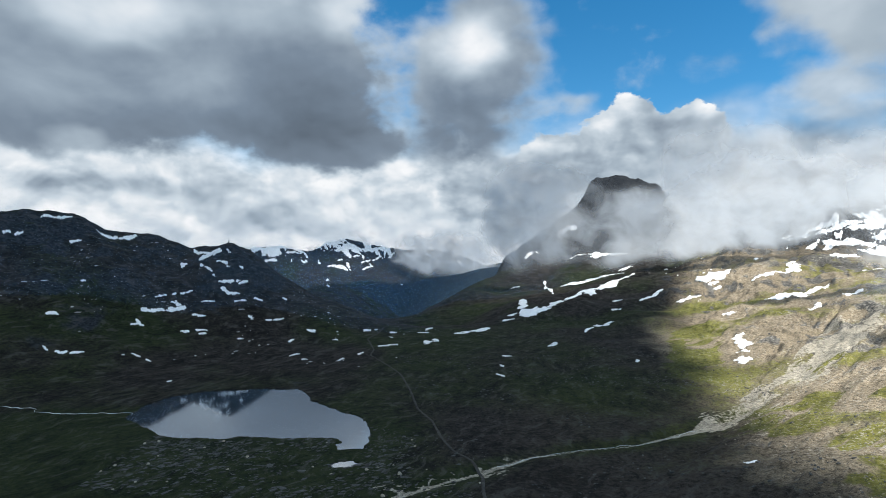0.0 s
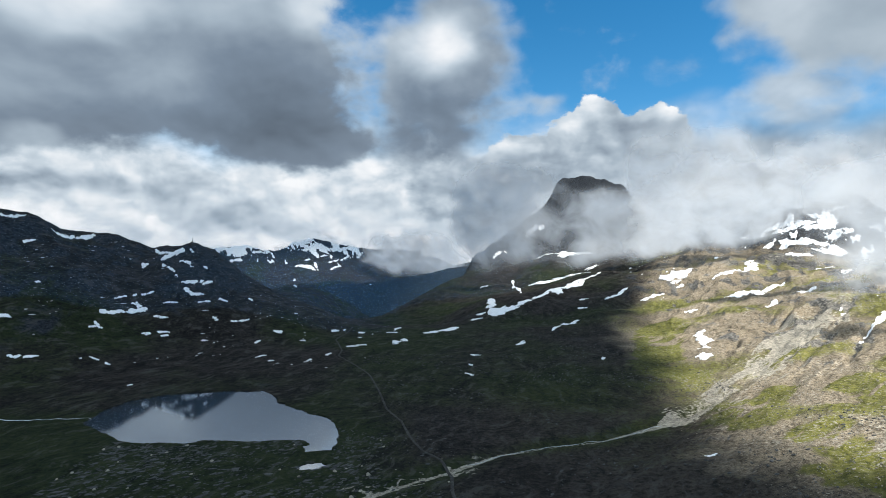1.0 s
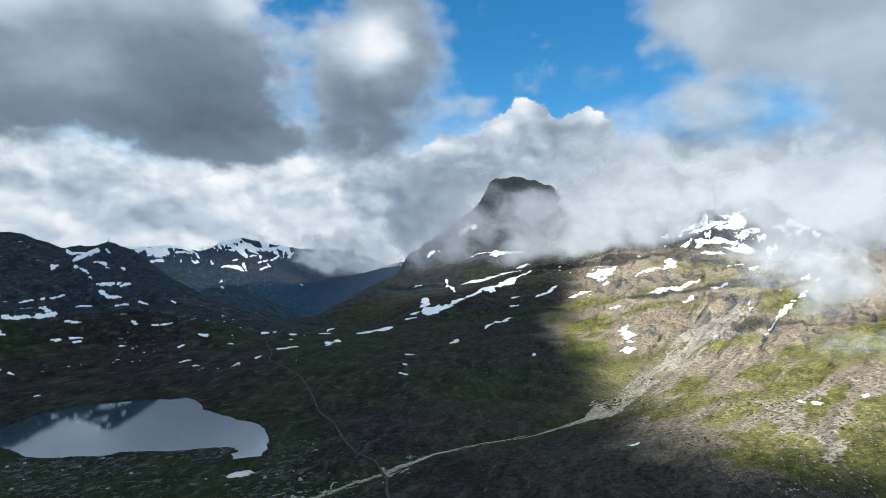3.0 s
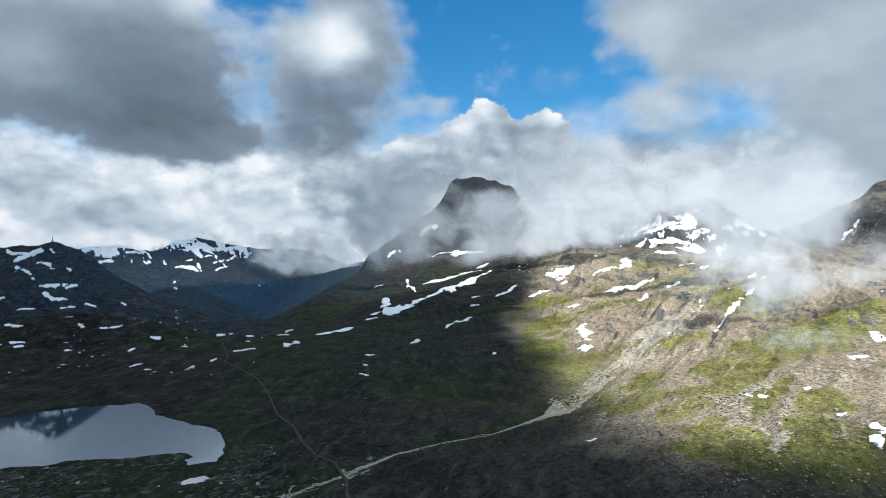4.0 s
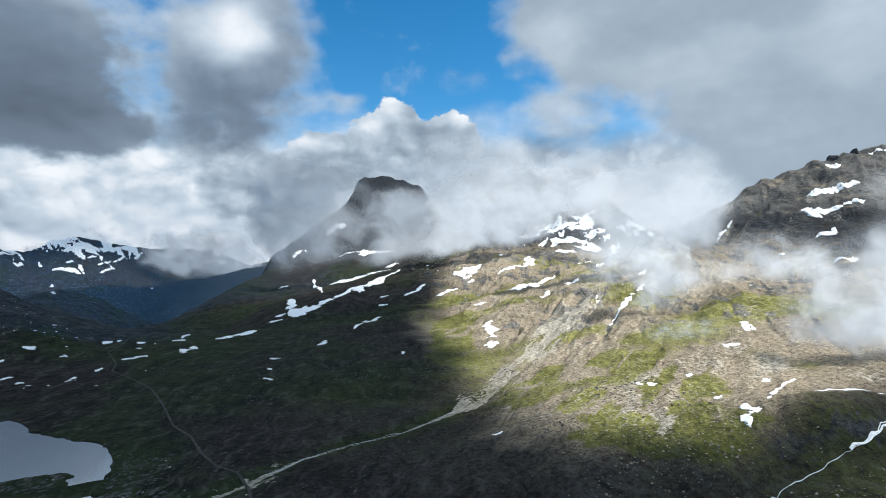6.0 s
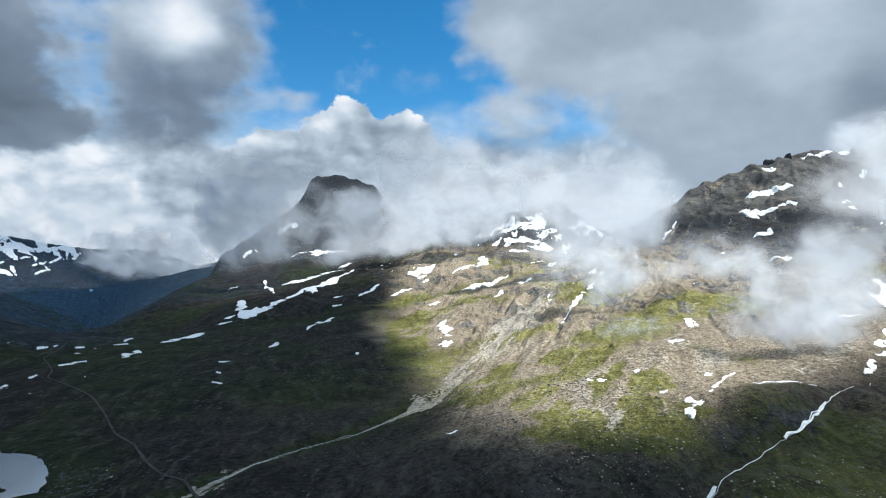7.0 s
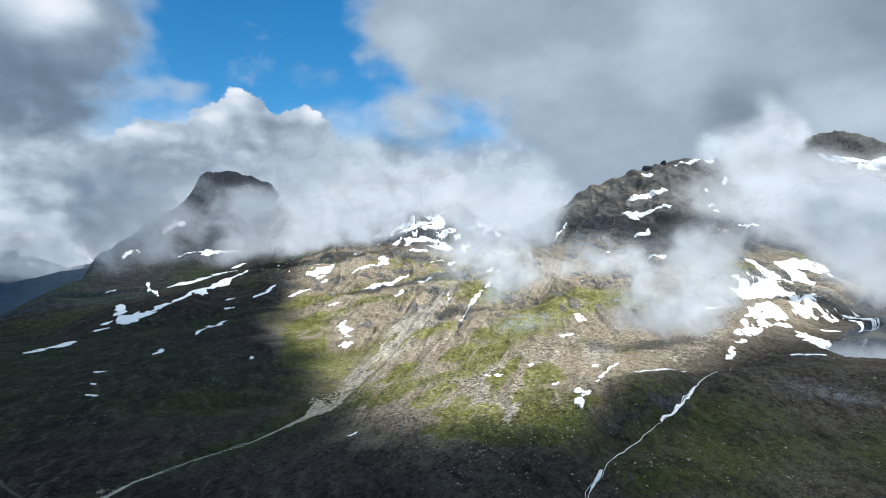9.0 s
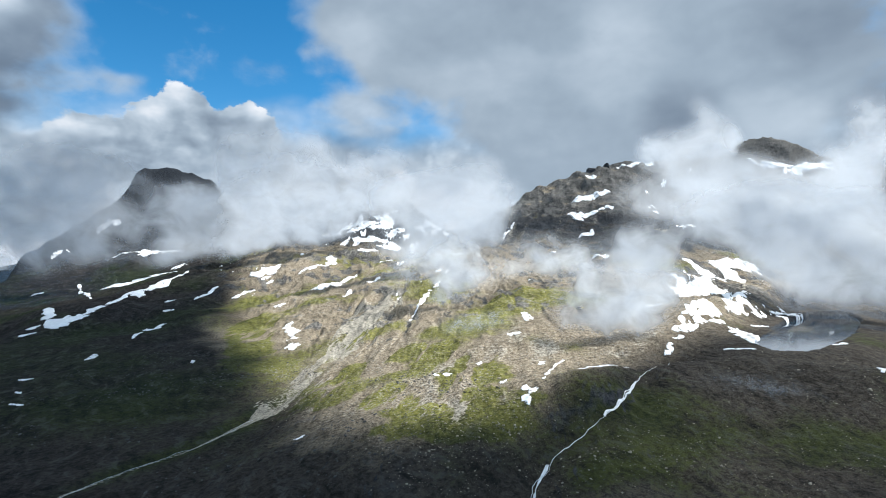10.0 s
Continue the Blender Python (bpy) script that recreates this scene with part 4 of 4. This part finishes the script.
def on_heath(rng, count):
    x, y = rng.uniform(-60, 330, count * 3), rng.uniform(250, 800, count * 3)
    keep = rng.random(len(x)) < 0.1 + 1.1 * fbm(x, y, 60, 4, 68)
    return x[keep][:count], y[keep][:count]


stones("boulder_field", 34000, on_slope, (0.16, 0.68), 0.7, STONE, 11, "pale angular boulders strewn over the stony slope")
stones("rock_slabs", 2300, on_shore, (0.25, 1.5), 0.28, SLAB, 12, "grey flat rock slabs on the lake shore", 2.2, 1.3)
stones("brow_stones", 6000, on_brow, (0.1, 0.5), 0.6, STONE, 14, "small pale stones on the green brow by the tarn")
stones("snow_flecks", 170, on_valley_side, (0.7, 2.6), 0.15, SNOW, 15, "small white flecks of old snow on the dark valley side", 2.6, 6.283)
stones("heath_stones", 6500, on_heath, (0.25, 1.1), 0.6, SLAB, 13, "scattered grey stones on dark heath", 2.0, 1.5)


def jagged(name, seed, rough, mat):
    """A rock mesh about 2 across, broken along flat planes, its foot at the origin."""
    rng = random.Random(seed)
    bm = bmesh.new()
    bmesh.ops.create_icosphere(bm, subdivisions=2, radius=1)
    for _ in range(7):
        cut = Vector((rng.uniform(-1, 1), rng.uniform(-1, 1), rng.uniform(-.2, 1))).normalized()
        depth = rng.uniform(.55, .85)
        for v in bm.verts:
            over = v.co.dot(cut) - depth
            if over > 0:
                v.co -= cut * over
    for v in bm.verts:
        v.co *= 1 + rough * rng.uniform(-1, 1)
        v.co.z = max(v.co.z, -.45)
    me = bpy.data.meshes.new(name)
    bm.to_mesh(me)
    bm.free()
    me.materials.append(mat)
    return me


def boulders():
    """Single large boulders that stand out on the slope and the brow."""
    kinds = [jagged("boulder", 40 + k, .06, STONE) for k in range(5)]
    rng = np.random.default_rng(77)
    for place, count, where in ((on_slope, 46, "on the sunny stony slope"), (on_brow, 26, "on the green brow"), (on_shore, 24, "by the lake shore")):
        x, y = place(rng, count * 4)
        for k in range(min(count, len(x))):
            ob = new("boulder", kinds[int(rng.integers(5))])
            s = 0.8 + 0.9 * rng.random() ** 2
            z = float(height(x[k:k + 1], y[k:k + 1])[0])
            ob.matrix_world = pose(x[k], y[k], z + 0.15 * s, 0, 0, 360 * rng.random()) @ Matrix.Diagonal((s * 1.2, s, s * (.6 + .3 * rng.random()), 1))
            tagged(ob, f"pale weathered angular boulder {where}", "boulder", "boulders " + where)


boulders()
for k, (x, y, z, wide, tall) in enumerate(((1447, 902, 354, 22, 24), (1484, 876, 372, 15, 22))):
    ob = new("rock_tower", jagged("rock_tower", 60 + k, .1, CRAG))
    ob.matrix_world = pose(x, y, z, 0, 0, 50 * k) @ Matrix.Diagonal((wide, wide * .8, tall, 1))
    tagged(ob, "dark rock tower on the crest of the grey mountain", "rock", "rock towers on the crest")


# ---- summit mast ----
def part(name, bm, mat, parent, label=""):
    me = bpy.data.meshes.new(name)
    bm.to_mesh(me)
    bm.free()
    me.materials.append(mat)
    ob = new(name, me)
    ob.parent = parent
    return tagged(ob, label)


def summit_mast(x, y):
    base = new("summit_mast")
    base.location = (x, y, float(height(np.array([x]), np.array([y]))[0]))
    bm = bmesh.new()
    bmesh.ops.create_cone(bm, cap_ends=True, segments=9, radius1=1.6, radius2=0.5, depth=3.2, matrix=Matrix.Translation((0, 0, 1.4)))
    for v in bm.verts:
        v.co += Vector((random.uniform(-.2, .2), random.uniform(-.2, .2), random.uniform(-.15, .15)))
    part("cairn", bm, STONE, base, "piled grey stone cairn")
    bm = bmesh.new()
    bmesh.ops.create_cone(bm, cap_ends=True, segments=8, radius1=0.32, radius2=0.2, depth=5.5, matrix=Matrix.Translation((0, 0, 5.2)))
    part("pole", bm, DARK_METAL, base)
    bm = bmesh.new()
    bmesh.ops.create_cube(bm, size=1, matrix=Matrix.Translation((0, 0, 6.6)) @ Matrix.Diagonal((1.6, .3, .25, 1)))
    part("crossbar", bm, DARK_METAL, base)
    return tagged(base, "thin grey mast on a stone cairn on the hilltop", "mast")


summit_mast(-385, 1009)

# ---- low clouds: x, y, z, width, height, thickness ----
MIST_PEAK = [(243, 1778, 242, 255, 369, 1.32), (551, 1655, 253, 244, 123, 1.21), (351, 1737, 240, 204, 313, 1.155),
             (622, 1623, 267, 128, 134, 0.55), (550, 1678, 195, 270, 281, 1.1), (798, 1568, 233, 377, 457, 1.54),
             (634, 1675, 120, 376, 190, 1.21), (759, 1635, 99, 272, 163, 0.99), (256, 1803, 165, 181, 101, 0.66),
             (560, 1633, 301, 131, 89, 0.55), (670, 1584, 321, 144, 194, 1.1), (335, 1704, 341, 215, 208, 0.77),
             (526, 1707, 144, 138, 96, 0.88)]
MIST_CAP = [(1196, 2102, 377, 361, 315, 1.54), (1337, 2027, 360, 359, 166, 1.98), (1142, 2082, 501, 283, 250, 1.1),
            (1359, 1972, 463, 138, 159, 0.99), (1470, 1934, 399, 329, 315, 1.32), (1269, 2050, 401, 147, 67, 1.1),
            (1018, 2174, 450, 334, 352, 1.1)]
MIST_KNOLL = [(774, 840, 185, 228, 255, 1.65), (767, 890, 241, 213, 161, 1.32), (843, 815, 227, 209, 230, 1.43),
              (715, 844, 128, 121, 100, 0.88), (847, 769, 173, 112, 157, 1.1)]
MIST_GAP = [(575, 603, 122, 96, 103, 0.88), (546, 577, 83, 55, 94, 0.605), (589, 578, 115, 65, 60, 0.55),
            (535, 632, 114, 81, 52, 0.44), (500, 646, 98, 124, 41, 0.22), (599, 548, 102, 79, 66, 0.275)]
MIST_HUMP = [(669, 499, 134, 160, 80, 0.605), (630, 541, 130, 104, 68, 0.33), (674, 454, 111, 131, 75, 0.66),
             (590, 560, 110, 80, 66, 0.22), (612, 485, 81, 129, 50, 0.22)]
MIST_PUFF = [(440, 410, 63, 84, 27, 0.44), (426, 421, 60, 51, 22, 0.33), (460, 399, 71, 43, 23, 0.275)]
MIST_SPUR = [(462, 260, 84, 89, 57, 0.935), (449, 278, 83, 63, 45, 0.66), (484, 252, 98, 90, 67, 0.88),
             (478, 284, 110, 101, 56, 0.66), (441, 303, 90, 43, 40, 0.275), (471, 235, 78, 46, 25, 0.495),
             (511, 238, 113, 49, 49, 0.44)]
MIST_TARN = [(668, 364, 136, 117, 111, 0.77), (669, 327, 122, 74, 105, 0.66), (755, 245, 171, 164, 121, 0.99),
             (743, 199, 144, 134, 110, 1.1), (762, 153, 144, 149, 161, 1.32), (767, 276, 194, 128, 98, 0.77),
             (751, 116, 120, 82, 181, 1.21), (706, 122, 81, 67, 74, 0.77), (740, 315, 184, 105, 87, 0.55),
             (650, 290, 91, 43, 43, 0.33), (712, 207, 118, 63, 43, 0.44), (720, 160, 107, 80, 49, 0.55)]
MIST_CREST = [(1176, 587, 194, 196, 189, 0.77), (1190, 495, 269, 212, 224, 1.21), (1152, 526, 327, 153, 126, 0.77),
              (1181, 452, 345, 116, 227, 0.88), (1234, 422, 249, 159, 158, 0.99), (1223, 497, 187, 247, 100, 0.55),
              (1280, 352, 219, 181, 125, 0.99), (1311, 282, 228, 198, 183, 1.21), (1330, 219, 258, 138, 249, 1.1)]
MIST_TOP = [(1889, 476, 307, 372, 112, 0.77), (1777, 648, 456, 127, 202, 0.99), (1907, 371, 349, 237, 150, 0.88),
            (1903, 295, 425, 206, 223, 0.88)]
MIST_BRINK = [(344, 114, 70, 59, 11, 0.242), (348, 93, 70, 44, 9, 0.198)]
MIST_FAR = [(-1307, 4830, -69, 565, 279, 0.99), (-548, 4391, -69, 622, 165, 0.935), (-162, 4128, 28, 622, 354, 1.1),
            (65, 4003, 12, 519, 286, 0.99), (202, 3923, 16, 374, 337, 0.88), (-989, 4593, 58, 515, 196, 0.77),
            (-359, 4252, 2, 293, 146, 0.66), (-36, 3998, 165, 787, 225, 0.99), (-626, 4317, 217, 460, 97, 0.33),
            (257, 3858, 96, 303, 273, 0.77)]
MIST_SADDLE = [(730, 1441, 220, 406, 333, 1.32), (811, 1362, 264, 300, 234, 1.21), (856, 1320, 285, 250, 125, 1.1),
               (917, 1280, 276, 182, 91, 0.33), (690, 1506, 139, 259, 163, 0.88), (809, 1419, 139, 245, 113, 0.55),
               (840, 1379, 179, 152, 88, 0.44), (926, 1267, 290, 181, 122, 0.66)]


def mist_bank(rows, facing, lean, seed):
    """A drifting bank of mist: one swelling veil, torn into puffs, that leans out over the valley or back along the slope."""
    ox, oy = math.sin(radians(facing)), math.cos(radians(facing))
    spots = [(x * oy - y * ox, z, w / 2, h / 2, k) for x, y, z, w, h, k in rows]
    deep = np.mean([x * ox + y * oy + lean * z for x, y, z, w, h, k in rows])
    low_u, high_u = min(s[0] - 1.3 * s[2] for s in spots), max(s[0] + 1.3 * s[2] for s in spots)
    low_v, high_v = min(s[1] - 1.3 * s[3] for s in spots), max(s[1] + 1.3 * s[3] for s in spots)
    small = np.median([s[3] for s in spots])
    nu, nv = int(np.clip((high_u - low_u) / small * 14, 30, 170)), int(np.clip((high_v - low_v) / small * 14, 24, 90))
    u, v = np.meshgrid(np.linspace(low_u, high_u, nu), np.linspace(low_v, high_v, nv), indexing="ij")
    wu, wv = u + 0.7 * small * fbm(u, v, 1.6 * small, 5, seed), v + 0.5 * small * fbm(u, v, 1.6 * small, 5, seed + 1)
    core = 0 * u
    for a, b, w, h, k in spots:
        here = k * smooth(1.3, 0.1, np.hypot((wu - a) / w, (wv - b) / h))
        core = 1 - (1 - np.clip(core, 0, 1)) * (1 - np.clip(here, 0, 1))
    d = deep - lean * v + 0.05 * small * fbm(u, v, 2.5 * small, 3, seed + 9)
    gx, gy, gz = oy * u + ox * d, -ox * u + oy * d, v
    core = core * smooth(-6, 0.55 * small + 10, gz - height(gx, gy))
    faces = grid_faces(nu, nv)
    keep = core.reshape(-1)[faces].max(1) > 0.004
    used, back = np.unique(faces[keep], return_inverse=True)
    ob = mesh_object("mist_bank", np.stack([gx, gy, gz], -1).reshape(-1, 3)[used], back.reshape(-1, 4), MIST)
    grain = np.stack([u / small * 1.5 + seed, v / small * 1.8, 0 * u + seed * 1.7], -1).reshape(-1, 3)[used]
    ob.data.attributes.new("core", "FLOAT", "POINT").data.foreach_set("value", core.reshape(-1)[used].astype(np.float32))
    ob.data.attributes.new("grain", "FLOAT_VECTOR", "POINT").data.foreach_set("vector", grain.astype(np.float32).ravel())
    return tagged(ob, "white mist drifting in torn puffs along the mountainside", "cloud", "low mist clouds", "stuff")


def valley_haze(x, y, wide, low, high, thick):
    """A thin blue sheet across the valley, its colour standing in for distance haze."""
    u, v = np.meshgrid(np.linspace(-1, 1, 30), np.linspace(0, 1, 14), indexing="ij")
    k = math.hypot(x, y)
    ox, oy = x / k, y / k
    d = 120 * u * u
    gx, gy = x + oy * u * wide / 2 - ox * d, y - ox * u * wide / 2 - oy * d
    ob = mesh_object("valley_haze", np.stack([gx, gy, low + v * (high - low)], -1).reshape(-1, 3), grid_faces(30, 14), HAZE)
    core = (1 - u ** 8) * (1 - v ** 2)
    for name, values in (("core", core), ("thick", 0 * core + thick)):
        ob.data.attributes.new(name, "FLOAT", "POINT").data.foreach_set("value", values.ravel().astype(np.float32))
    return tagged(ob, "thin blue sheet imitating distance haze across the valley", "haze", kind="stuff")


# added haze sheets before the far range, the lower valley and the left mountainside
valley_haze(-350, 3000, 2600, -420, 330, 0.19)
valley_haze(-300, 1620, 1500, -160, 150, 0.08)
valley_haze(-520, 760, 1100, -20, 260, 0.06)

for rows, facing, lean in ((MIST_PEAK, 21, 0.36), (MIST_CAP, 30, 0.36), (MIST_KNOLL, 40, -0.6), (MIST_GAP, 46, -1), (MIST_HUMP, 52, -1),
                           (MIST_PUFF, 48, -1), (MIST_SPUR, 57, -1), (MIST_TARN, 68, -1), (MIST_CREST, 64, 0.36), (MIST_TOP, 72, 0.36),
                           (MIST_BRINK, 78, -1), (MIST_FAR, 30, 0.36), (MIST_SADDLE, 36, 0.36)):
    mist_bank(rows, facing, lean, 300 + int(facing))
